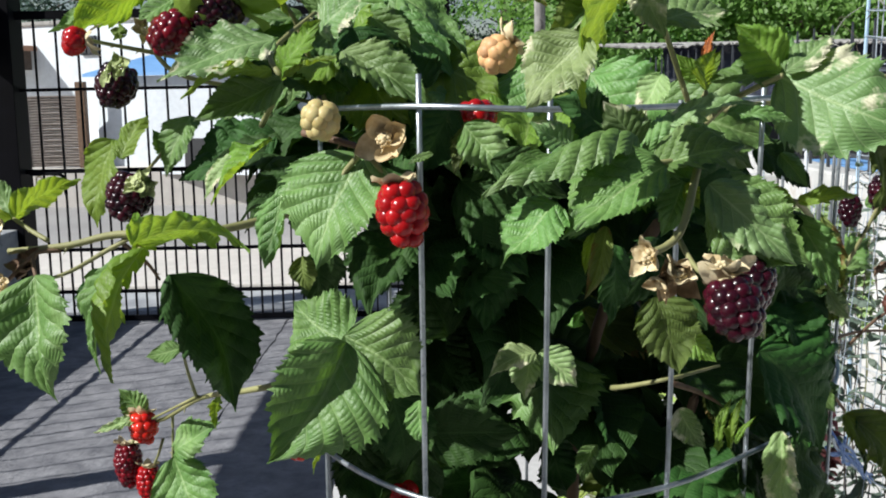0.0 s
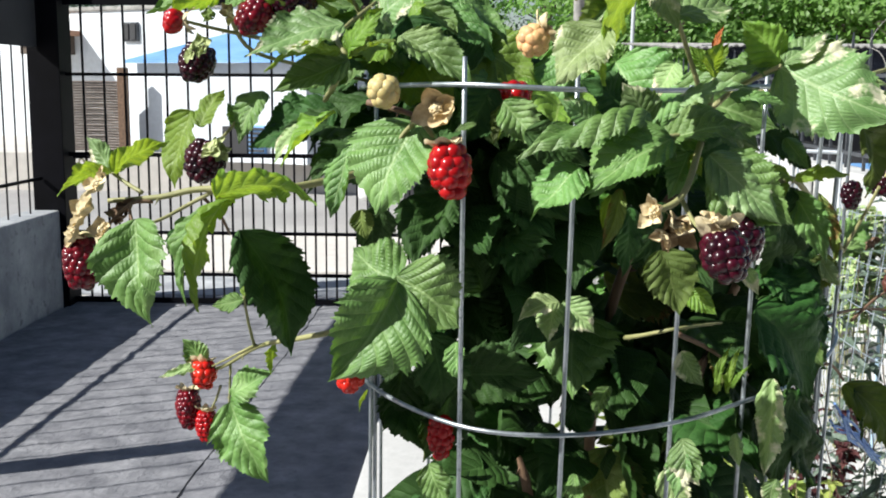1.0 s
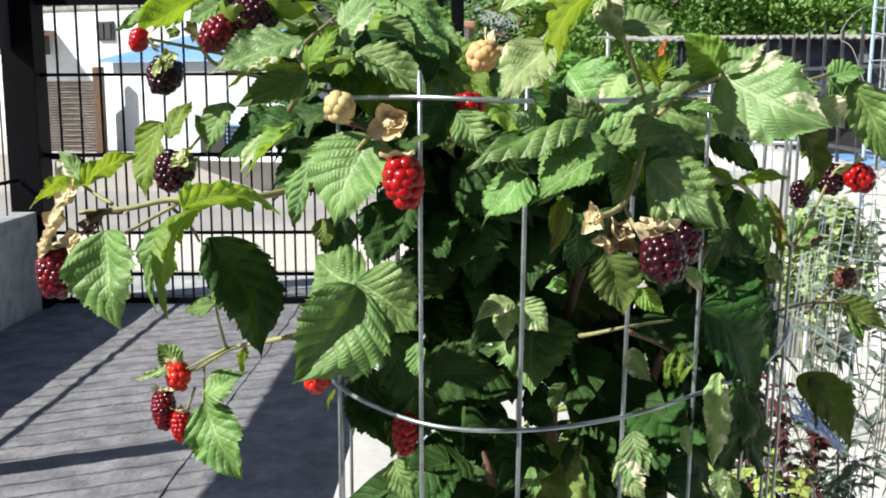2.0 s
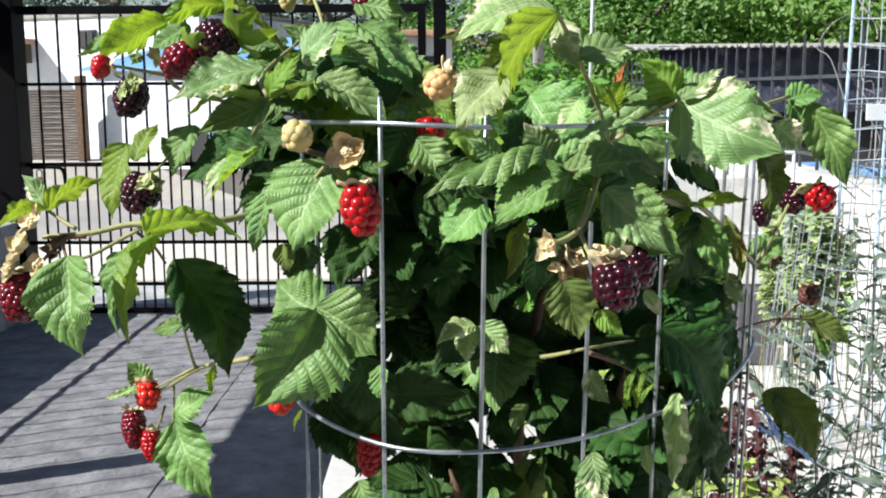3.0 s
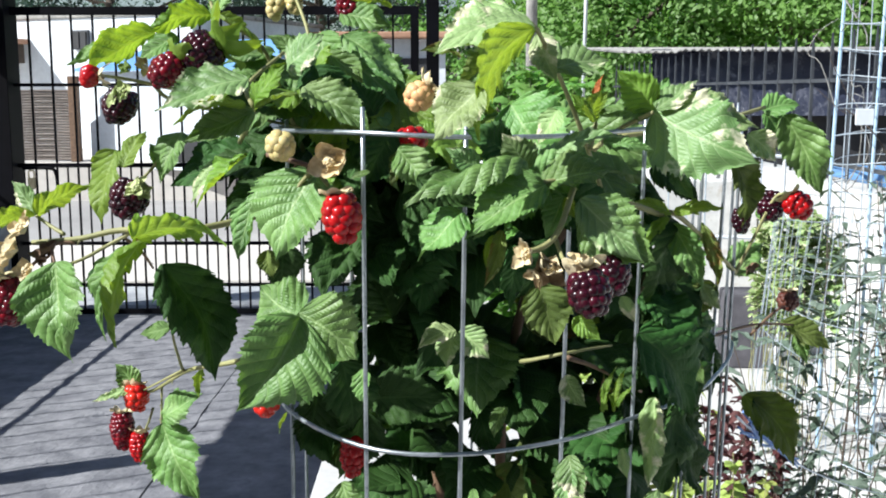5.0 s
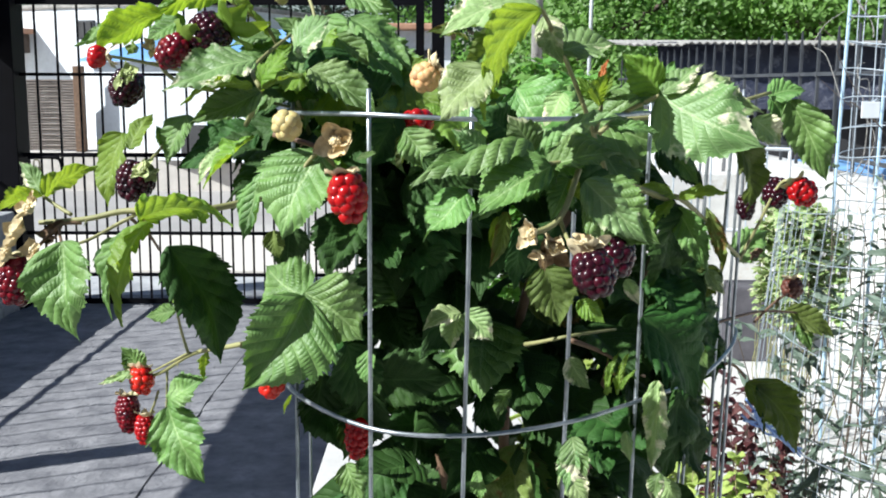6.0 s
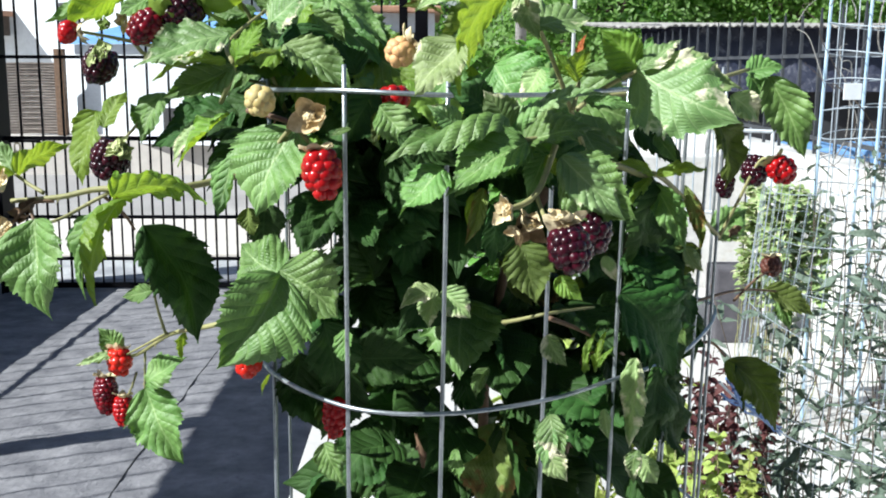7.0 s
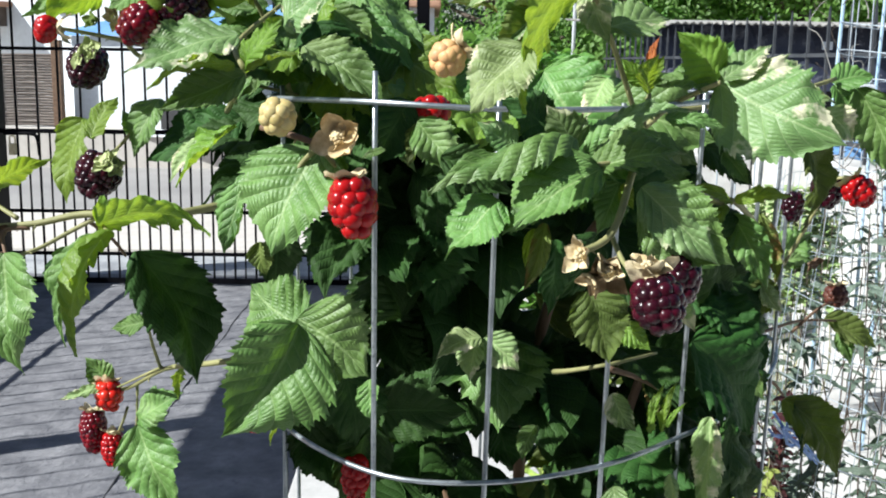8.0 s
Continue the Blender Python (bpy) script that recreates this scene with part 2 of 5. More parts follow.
CORD = rough_material("blue cord", (0.05, 0.12, 0.36), (0.2, 0.34, 0.6), 40, 300, 0.7, 0.4, 0.001)
CAR_WHITE = rough_material("white car paint", (0.74, 0.74, 0.74), (0.82, 0.82, 0.82), 0.6, 10, 0.25, 0.02, 0.001)
DARK = rough_material("dark interior", (0.02, 0.02, 0.022), (0.04, 0.04, 0.044), 1, 20)


# ---- building helpers ----
def mesh_from(name, bm, material, smooth=False):
    me = bpy.data.meshes.new(name)
    bm.normal_update()
    bm.to_mesh(me)
    bm.free()
    me.materials.append(material)
    if smooth:
        me.shade_smooth()
    return me


def thing(name, label, category, at=(0, 0, 0), group="", kind=""):
    ob = new(name)
    ob.location = at
    ob.empty_display_size = 0.05
    return tagged(ob, label, category, group, kind)


def part(name, bm, material, parent, label="", smooth=False):
    ob = new(name, mesh_from(name, bm, material, smooth))
    if parent is not None:
        ob.parent = parent
        base = parent.location if parent.parent is None else Vector((0, 0, 0))
        if parent.parent is None:
            ob.matrix_parent_inverse = Matrix.Translation(-Vector(base))
    if label:
        ob["label"] = label
    return ob


def box(bm, lo, hi, bevel=0.0):
    r = bmesh.ops.create_cube(bm, size=1)
    size, mid = Vector(hi) - Vector(lo), (Vector(hi) + Vector(lo)) / 2
    for v in r["verts"]:
        v.co = Vector((v.co.x * size.x, v.co.y * size.y, v.co.z * size.z)) + mid
    if bevel:
        edges = list({e for v in r["verts"] for e in v.link_edges})
        bmesh.ops.bevel(bm, geom=edges, offset=bevel, segments=2, affect="EDGES", profile=0.6)
    return bm


def boxed(lo, hi, bevel=0.0):
    return box(bmesh.new(), lo, hi, bevel)


def tube(bm, points, radius, sides=8, closed=False, taper=None):
    """A round bar along points; taper: the radius at the end."""
    pts = [Vector(p) for p in points]
    n = len(pts)
    rings = []
    up = Vector((0, 0, 1))
    for i, p in enumerate(pts):
        a = pts[(i + 1) % n] if closed or i < n - 1 else p
        b = pts[i - 1] if closed or i > 0 else p
        d = (a - b).normalized()
        ref = up if abs(d.dot(up)) < 0.95 else Vector((1, 0, 0))
        s = d.cross(ref).normalized()
        w = s.cross(d)
        r = radius if taper is None else radius + (taper - radius) * i / max(1, n - 1)
        rings.append([bm.verts.new(p + (s * math.cos(k) + w * math.sin(k)) * r) for k in (2 * math.pi * j / sides for j in range(sides))])
    for i in range(n if closed else n - 1):
        a, b = rings[i], rings[(i + 1) % n]
        for j in range(sides):
            bm.faces.new((a[j], a[(j + 1) % sides], b[(j + 1) % sides], b[j]))
    if not closed:
        bm.faces.new(list(reversed(rings[0])))
        bm.faces.new(rings[-1])
    return bm


def spline(points, steps=6, closed=False):
    """A smooth curve through points (Catmull-Rom)."""
    p = [Vector(q) for q in points]
    n = len(p)
    out = []
    for i in range(n if closed else n - 1):
        if closed:
            a, b, c, d = p[i - 1], p[i], p[(i + 1) % n], p[(i + 2) % n]
        else:
            a, b, c, d = p[max(i - 1, 0)], p[i], p[i + 1], p[min(i + 2, n - 1)]
        for k in range(steps):
            t = k / steps
            out.append(0.5 * (2 * b + (c - a) * t + (2 * a - 5 * b + 4 * c - d) * t * t + (3 * b - a - 3 * c + d) * t ** 3))
    if not closed:
        out.append(p[-1])
    return out


# ---- the setting: ground, walls, gate, street ----
ground = part("ground", boxed((-60, -20, -0.3), (60, 80, -0.02)), PALE_GROUND, None)
tagged(ground, "pale dusty ground reaching to the horizon", "ground", kind="structure")


def slab_height(x, y):
    """The worn top of the concrete, a few millimetres up and down."""
    v = Vector((x, y, 0.0))
    return -0.007 + 0.006 * noise.noise(v * 9.0) + 0.004 * noise.noise(v * 23.0)


def worn_slab(x0, x1, y0, y1, z0, cell):
    bm = bmesh.new()
    nx, ny = int((x1 - x0) / cell), int((y1 - y0) / cell)
    grid = [[bm.verts.new((x0 + (x1 - x0) * i / nx, y0 + (y1 - y0) * j / ny, 0)) for j in range(ny + 1)] for i in range(nx + 1)]
    for v in bm.verts:
        v.co.z = slab_height(v.co.x, v.co.y)
    for i in range(nx):
        for j in range(ny):
            bm.faces.new((grid[i][j], grid[i + 1][j], grid[i + 1][j + 1], grid[i][j + 1]))
    rim = [e for e in bm.edges if e.is_boundary]
    for v in [g for g in bmesh.ops.extrude_edge_only(bm, edges=rim)["geom"] if isinstance(g, bmesh.types.BMVert)]:
        v.co.z = z0
    return bm


driveway = part("driveway", worn_slab(-2.62, 1.98, -3.0, 6.98, -0.06, 0.04), CONCRETE, None)
tagged(driveway, "grey worn concrete driveway slab in sun and shade", "floor", kind="structure")
_r = random.Random(8)
part("joint", tube(bmesh.new(), [(-1.02 + _r.uniform(-0.006, 0.006), -2.9 + 0.12 * k, slab_height(-1.02, -2.9 + 0.12 * k)) for k in range(82)], 0.0035, 6), DARK, driveway, "dark worn joint in the concrete")
# Grey strip for the shaded ground outside the gate; the shade is its colour.
shaded_strip = tagged(part("shaded_strip", boxed((-40, 6.98, -0.1), (40, 7.74, -0.004)), RENDERED, None), "grey strip outside the gate, its shade put into the colour", "pavement", kind="structure")
# Added block: its dark colour stands for a shaded strip by the wall.
shade_block = part("shade_stand_in", boxed((1.46, 5.2, 0.022), (1.66, 5.42, 0.40), 0.012), SHADE_GREY, None)
tagged(shade_block, "low dark block added for a shaded strip before the white wall", "block")
slab = tagged(part("slab", boxed((-0.42, -3.0, -0.03), (1.99, 6.57, 0.022), 0.008), PALE_SLAB, None), "pale sunlit concrete slab under the bush", "floor", kind="structure")
pavement = tagged(part("pavement", boxed((-40, 7.75, -0.1), (40, 9.8, 0.03), 0.01), PALE_GROUND, None), "pale sunlit pavement outside the gate", "pavement", kind="structure")
road = tagged(part("road", boxed((-45, 9.81, -0.1), (45, 13.9, -0.005)), ASPHALT, None), "worn sunlit grey street", "road", kind="structure")
terrace = tagged(part("terrace", boxed((-30, 13.9, -0.1), (4.5, 24, 0.5), 0.02), PALE_GROUND, None), "raised pale terrace before the houses across the street", "terrace", kind="structure")

wall_west = part("wall_west", boxed((-2.84, -3.0, -0.1), (-2.64, 6.6, 0.6), 0.012), RENDERED, None)
tagged(wall_west, "low grey cement wall beside the driveway", "wall", kind="structure")
wall_east = part("wall_east", boxed((2.0, 0.2, -0.1), (2.2, 13.0, 0.93), 0.012), WHITE_WALL, None)
# South wall is added out of view: it cuts sky light and ground bounce.
unseen_wall_south = part("unseen_wall_south", boxed((-2.84, -3.2, -0.1), (4.0, -3.0, 4.3), 0.012), RENDERED, None)
tagged(unseen_wall_south, "tall plain wall added out of view to hold back sky light", "wall", kind="structure")
tagged(wall_east, "sunlit whitewashed wall with a spiked fence on top", "wall", kind="structure")


def bar(parent, name, lo, hi, material=BLACK_IRON, bevel=0.0):
    return part(name, boxed(lo, hi, bevel), material, parent)


# the driveway gate, closed
GY = 6.66
gate = thing("driveway_gate", "closed black iron driveway gate with thin bars and a latch", "gate", (-1.4, GY, 0))
for z, h in ((1.885, 0.05), (1.44, 0.02), (0.945, 0.026), (0.455, 0.02), (0.19, 0.02), (0.02, 0.035)):
    bar(gate, "rail", (-2.6, GY - 0.012, z - h / 2), (-0.15, GY + 0.012, z + h / 2))
for x, w in ((-2.632, 0.03), (-0.13, 0.05)):
    bar(gate, "stile", (x - w / 2, GY - 0.022, 0.0), (x + w / 2, GY + 0.022, 1.91))
me = mesh_from("bar", boxed((-0.006, -0.006, 0.02), (0.006, 0.006, 1.88)), BLACK_IRON)
me_low = mesh_from("low_bar", boxed((-0.0048, -0.0048, 0.02), (0.0048, 0.0048, 0.945)), BLACK_IRON)


def upright(parent, mesh, x, y, z=0.0, name="bar"):
    ob = new(name, mesh)
    ob.parent = parent
    ob.location = Vector((x, y, z)) - parent.location
    return ob


for i in range(18):
    upright(gate, me, -2.49 + 0.131 * i, GY)
    upright(gate, me_low, -2.4245 + 0.131 * i, GY)
bm = tube(bmesh.new(), spline([(-2.56, GY - 0.03, 0.93), (-2.4, GY - 0.03, 0.93), (-2.36, GY - 0.03, 0.9), (-2.35, GY - 0.03, 0.8)]), 0.011)
part("latch_bar", bm, BLACK_IRON, gate)
bm = boxed((-2.53, GY - 0.05, 0.8), (-2.49, GY - 0.015, 0.87), 0.006)
tube(bm, spline([(-2.525, GY - 0.032, 0.86), (-2.525, GY - 0.032, 0.91), (-2.495, GY - 0.032, 0.91), (-2.495, GY - 0.032, 0.86)]), 0.005, 6)
part("padlock", bm, STRAW, gate, "brass padlock")
for x, w, z, name in ((-2.696, 0.2, 2.35, "gate_post"), (-0.02, 0.078, 2.6, "gate_post")):
    p = part(name, boxed((x - w / 2, GY - w / 2, -0.05), (x + w / 2, GY + w / 2, z), 0.004), BLACK_IRON, None)
    tagged(p, "square black steel gate post", "post", "gate posts", "structure")

# the fixed fence right of the gate, behind the bush, and the one on the west wall
wall_north = part("wall_north", boxed((0.03, GY - 0.08, -0.05), (1.99, GY + 0.08, 0.85), 0.012), WHITE_WALL, None)
tagged(wall_north, "low whitewashed wall beside the gate", "wall", kind="structure")

fence_w = thing("side_fence", "black iron bars with a dark sheet above on a grey wall", "fence", (-2.74, 3.0, 0.6))
for z in (0.8,):
    bar(fence_w, "rail", (-2.75, -3.0, z - 0.009), (-2.73, 6.55, z + 0.009))
me = mesh_from("bar", boxed((-0.004, -0.004, 0.6), (0.004, 0.004, 1.6)), BLACK_IRON)
for i in range(62):
    ob = upright(fence_w, me, -2.74, -2.9 + 0.152 * i)
for y in (0.4, 3.23):
    bar(fence_w, "fence_post", (-2.79, y - 0.05, 0.6), (-2.69, y + 0.05, 2.0))
part("sheet", boxed((-2.752, -3.0, 1.6), (-2.728, 6.55, 2.0)), DARK, fence_w, "dark sheet along the top")

# the spiked fence on the east wall
fence_e = thing("spiked_fence", "grey iron fence with spiked tops on the white wall", "fence", (2.1, 7.0, 0.93))
bar(fence_e, "rail", (2.09, 2.4, 1.44), (2.11, 13.0, 1.46), GREY_IRON)
bar(fence_e, "rail", (2.09, 2.4, 1.005), (2.11, 13.0, 1.025), GREY_IRON)
bm = boxed((-0.0078, -0.0078, 0.92), (0.0078, 0.0078, 1.6))
bmesh.ops.create_cone(bm, segments=4, radius1=0.011, radius2=0.005, depth=0.1, cap_ends=True, matrix=Matrix.Translation((0, 0, 1.65)) @ Matrix.Rotation(radians(45), 4, "Z"))
box(bm, (-0.013, -0.013, 1.436), (0.013, 0.013, 1.464))
me = mesh_from("spiked_bar", bm, GREY_IRON)
for i in range(36):
    upright(fence_e, me, 2.1, 2.5 + 0.295 * i, 0, "spiked_bar")

# houses across the street
house = thing("white_house", "white rendered house with a small window across the street", "house", (-5.2, 17, 0.5))
part("wall", boxed((-9.0, 17.0, 0.4), (-3.6, 21.0, 2.55)), HOUSE_WHITE, house)
part("roof", boxed((-9.05, 16.96, 2.55), (-3.55, 21.05, 2.62), 0.02), ROOF_GREY, house)
house.rotation_euler[2] = radians(-22)
w = part("window", boxed((-5.82, 16.95, 2.06), (-5.52, 17.02, 2.36), 0.01), GREY_IRON, house, "small barred window")
part("pane", boxed((-5.79, 16.93, 2.09), (-5.69, 16.96, 2.33)), DARK, w)
part("pane", boxed((-5.65, 16.93, 2.09), (-5.55, 16.96, 2.33)), DARK, w)
canopy = part("canopy", boxed((-7.6, 16.25, 2.16), (-6.72, 17.0, 2.24), 0.01), TILE, house, "small brown canopy")
part("bracket", boxed((-7.5, 16.45, 1.86), (-6.85, 17.0, 2.16), 0.01), BARK, canopy)

annex = thing("low_annex", "low white annex with blue roof and dark opening", "house", (-4.0, 14, 0.5))
part("wall", boxed((-4.65, 14.0, 0.4), (-2.1, 16.5, 1.66)), HOUSE_WHITE, annex)
bm = bmesh.new()
vs = [bm.verts.new(c) for c in ((-4.76, 13.88, 1.66), (-2.05, 13.88, 1.66), (-2.05, 15.6, 2.08), (-4.3, 15.6, 2.08), (-4.76, 13.88, 1.7), (-2.05, 13.88, 1.7), (-2.05, 15.6, 2.12), (-4.3, 15.6, 2.12))]
for f in ((3, 2, 1, 0), (4, 5, 6, 7), (0, 1, 5, 4), (1, 2, 6, 5), (2, 3, 7, 6), (3, 0, 4, 7)):
    bm.faces.new([vs[i] for i in f])
part("roof", bm, BLUE_SHEET, annex, "blue sheet roof")
annex.rotation_euler[2] = radians(-20)
part("opening", boxed((-3.32, 13.96, 0.5), (-2.95, 14.02, 0.86), 0.01), DARK, annex, "low dark opening")
grille = part("grille", boxed((-2.92, 13.95, 0.52), (-2.68, 14.02, 0.88), 0.01), BLUE_SHEET, annex, "blue slatted grille")
for k in range(6):
    part("slat", boxed((-2.91, 13.93, 0.545 + 0.055 * k), (-2.69, 13.955, 0.575 + 0.055 * k)), GREY_IRON, grille)
screen = thing("reed_screen", "brown woven reed screen in a wooden frame", "screen", (-5.6, 14, 0.5))
bm = bmesh.new()
for k in range(26):
    tube(bm, [(-5.56, 13.97 + 0.012 * (k % 2), 0.53 + 0.035 * k), (-5.1, 13.97 + 0.012 * ((k + 1) % 2), 0.53 + 0.035 * k + 0.008), (-4.7, 13.97 + 0.012 * (k % 2), 0.53 + 0.035 * k)], 0.018, 5)
part("reeds", bm, BROWN_WEAVE, screen)
part("frame_post", boxed((-4.78, 13.9, 0.5), (-4.66, 14.02, 1.6), 0.01), CANE_BROWN, screen)
part("frame_post", boxed((-5.6, 13.9, 0.5), (-5.53, 13.95, 1.45), 0.01), CANE_BROWN, screen)

far_house = thing("tiled_house", "white house with a terracotta tile roof far across the street", "house", (-0.2, 20, 0))
part("wall", boxed((-2.2, 20.0, -0.1), (0.1, 24.0, 2.35)), HOUSE_WHITE, far_house)
part("roof", boxed((-2.5, 19.7, 2.35), (0.22, 24.4, 2.47), 0.03), TILE, far_house)
part("window", boxed((-0.9, 19.96, 1.2), (-0.2, 20.02, 2.0), 0.02), DARK, far_house)

# the dark shed behind the east fence
shed = thing("plastic_covered_shed", "low shed draped with black plastic under a corrugated roof", "shed", (6, 13, 0))
part("wall", boxed((2.6, 12.2, -0.1), (8.5, 16.0, 1.3)), DARK, shed)
bm = bmesh.new()
nx, nz = 60, 10
grid = [[bm.verts.new((2.4 + 6.2 * i / nx, 12.0 + 0.25 * k / nz + 0.035 * math.sin(i * 0.9 + k * 0.5) * (1 - k / nz) + 0.05 * noise.noise(Vector((i * 0.5, k * 0.7, 3.1))), 1.12 + 0.74 * k / nz)) for i in range(nx + 1)] for k in range(nz + 1)]
for k in range(nz):
    for i in range(nx):
        bm.faces.new((grid[k][i], grid[k][i + 1], grid[k + 1][i + 1], grid[k + 1][i]))
part("drape", bm, TARP, shed, "black plastic drape", True)
part("patch", boxed((4.34, 11.99, 1.57), (4.45, 12.03, 1.66), 0.004), HOUSE_WHITE, shed, "small white patch on the plastic")
bm = bmesh.new()
_r = random.Random(21)
lap = [_r.uniform(-0.06, 0.06) for _ in range(12)]
grid = [[bm.verts.new((2.0 + 6.8 * i / 480, 11.85 + 4.4 * k + lap[i // 45] * (1 - k), 1.835 + 0.2 * k + 0.35 * lap[i // 45] * (1 - k) + 0.011 * math.sin(i * 1.047) - d)) for i in range(481)] for k in (0, 1) for d in (0, 0.012)]
for a, b in ((0, 2), (3, 1), (1, 0)):
    for i in range(480):
        bm.faces.new((grid[a][i], grid[a][i + 1], grid[b][i + 1], grid[b][i]))
part("roof", bm, ROOF_GREY, shed, "weathered corrugated roof")

# ---- the wire cage round the bush ----
cage = thing("wire_plant_cage", "galvanised welded wire cage standing round the bush", "plant cage", (0.09, 0.65, 0))
LEAN = Vector((0.013, -0.058))
RING = [(-0.047, 0.572), (-0.0021, 0.511), (0.0448, 0.503), (0.096, 0.519), (0.138, 0.556), (0.178, 0.602), (0.206, 0.65), (0.226, 0.695),
        (0.236, 0.742), (0.218, 0.783), (0.17, 0.803), (0.112, 0.808), (0.06, 0.795), (0.014, 0.776), (-0.028, 0.744), (-0.056, 0.699), (-0.058, 0.64)]


def on_cage(i, z, r=0.0):
    """Where upright i of the cage stands at height z."""
    x, y = RING[i % len(RING)]
    c = Vector((0.092, 0.65))
    p = Vector((x, y)) + (Vector((x, y)) - c).normalized() * r + LEAN * (z - 1.222)
    return Vector((p.x, p.y, z))


for i in range(len(RING)):
    jit = 0.002 * math.sin(i * 2.3)
    top = 1.383 + 0.006 * math.sin(i * 1.7)
    pts = [on_cage(i, z, jit * math.sin(z * 9 + i)) for z in (0.0, 0.25, 0.5, 0.75, 1.0, 1.13, 1.25, top)]
    part("upright_wire", tube(bmesh.new(), spline(pts, 3), 0.00108, 8), WIRE, cage, "", True)
for k in range(10):
    z = 1.376 - 0.1535 * k
    if z < 0.02:
        break
    pts = spline([on_cage(i, z + 0.0012 * math.sin(i * 1.9 + k), 0.003) for i in range(len(RING))], 6, True)
    part("ring_wire", tube(bmesh.new(), pts, 0.00115, 8, True), WIRE, cage, "", True)


# ---- the blackberry bush ----
bush = thing("blackberry_bush", "blackberry bush with green leaves and berries ripening from red to black", "bush", (0.09, 0.65, 0))


VEINS, SWEEP = 8.0, 0.36


def leaf_mesh(base, tip, ratio, face, fold, droop, twist, seed, rows=88, teeth=1.0, ribs=1.0):
    """One doubly toothed, pleated leaflet from base to tip. ratio: width by length; face: the way the upper side looks; fold: degrees by
    which each half rises from the midrib; droop: how far the middle bows out, by length; twist: degrees from base to tip."""
    rng = random.Random(seed)
    base, tip, face = Vector(base), Vector(tip), Vector(face)
    length = (tip - base).length
    ax = (tip - base).normalized()
    nrm = (face - ax * face.dot(ax)).normalized()
    sid = ax.cross(nrm)
    bm = bmesh.new()
    uvl = bm.loops.layers.uv.new("UVMap")
    fine = rows > 16
    cols = [-1.0, -0.9, -0.76, -0.6, -0.42, -0.22, 0.0, 0.22, 0.42, 0.6, 0.76, 0.9, 1.0] if fine else [-1.0, -0.6, 0.0, 0.6, 1.0]
    grid, info = [], {}
    lop, ph = rng.uniform(-0.1, 0.1), rng.uniform(0, 100)
    bend, rib = rng.uniform(-0.07, 0.07), ribs * rng.uniform(0.024, 0.036)
    frill, crumple, hook = rng.uniform(0.06, 0.12), rng.uniform(0.08, 0.17) * (1 if ribs == 1 else 0.5), rng.uniform(0.0, 0.14)
    tf = math.tan(radians(fold))
    notch = [rng.uniform(0.55, 1.35) for _ in range(40)]
    for i in range(rows + 1):
        u = i / rows
        prof = (math.sin(math.pi * u ** 0.7) ** (0.72 + 0.5 * u)) * (1.06 - 0.08 * u) if 0 < u < 1 else 0.0
        prof = max(prof, 0.015)
        half = 0.5 * ratio * length * prof
        row = []
        for c in cols:
            w = half * (1 + (lop if c > 0 else -lop))
            uu, cc = u, c
            if abs(c) == 1.0 and fine:
                s = VEINS * (u + 0.04) + (0.3 if c > 0 else 0.0)
                f, g = s % 1.0, (3.0 * s) % 1.0
                big = notch[int(s) + (20 if c > 0 else 0)] * (f / 0.9 if f < 0.9 else (1 - f) * 10) ** 1.3
                small = (g / 0.8) ** 1.2 if g < 0.8 else (1 - g) * 5
                cc = c * (0.9 + teeth * (0.12 * big + 0.085 * small * (0.6 + 0.8 * rng.random())))
                uu = min(1.0, u + teeth * prof * (0.03 * big + 0.014 * small))
            a = abs(cc)
            lift = min(1.0, a * 2.2) * prof ** 0.5
            cell = abs(math.sin(math.pi * VEINS * (u - SWEEP * a * (1 - 0.25 * a))))
            z = droop * length * 4 * u * (1 - u) * 0.5 + a * w * tf * (1.15 - 0.3 * a)
            z += rib * length * cell ** 0.7 * lift * (1 - 0.3 * a)
            z += crumple * length * noise.noise(Vector((u * 2.6 + ph, c * 1.3, ph * 0.37))) * min(1, 4 * prof * a + 0.2)
            z += frill * length * noise.noise(Vector((u * 8.5, c * 2.2 + ph, ph))) * a * a * prof
            z -= 0.16 * abs(droop) * length * a * a + hook * length * u ** 3
            k = radians(twist) * (u - 0.3)
            x = cc * w + bend * length * math.sin(math.pi * u)
            sx, sz = x * math.cos(k) - z * math.sin(k), x * math.sin(k) + z * math.cos(k)
            v = bm.verts.new(base + ax * (length * uu) + sid * sx + nrm * sz)
            info[v] = (u, 0.5 + 0.5 * c)
            row.append(v)
        grid.append(row)
    for i in range(rows):
        for j in range(len(cols) - 1):
            f = bm.faces.new((grid[i][j], grid[i][j + 1], grid[i + 1][j + 1], grid[i + 1][j]))
            for lp in f.loops:
                lp[uvl].uv = info[lp.vert]
    return bm


LEAVES = [0]


def leaf(base, tip, ratio=0.75, face=(-0.4, -0.6, 0.7), fold=14, droop=0.08, twist=0, material=LEAF_GREEN, ribs=1.0, label=""):
    LEAVES[0] += 1
    bm = leaf_mesh(base, tip, ratio, face, fold, droop, twist, LEAVES[0], 88, 1.0, ribs)
    return part("leaf", bm, material, bush, label, True)


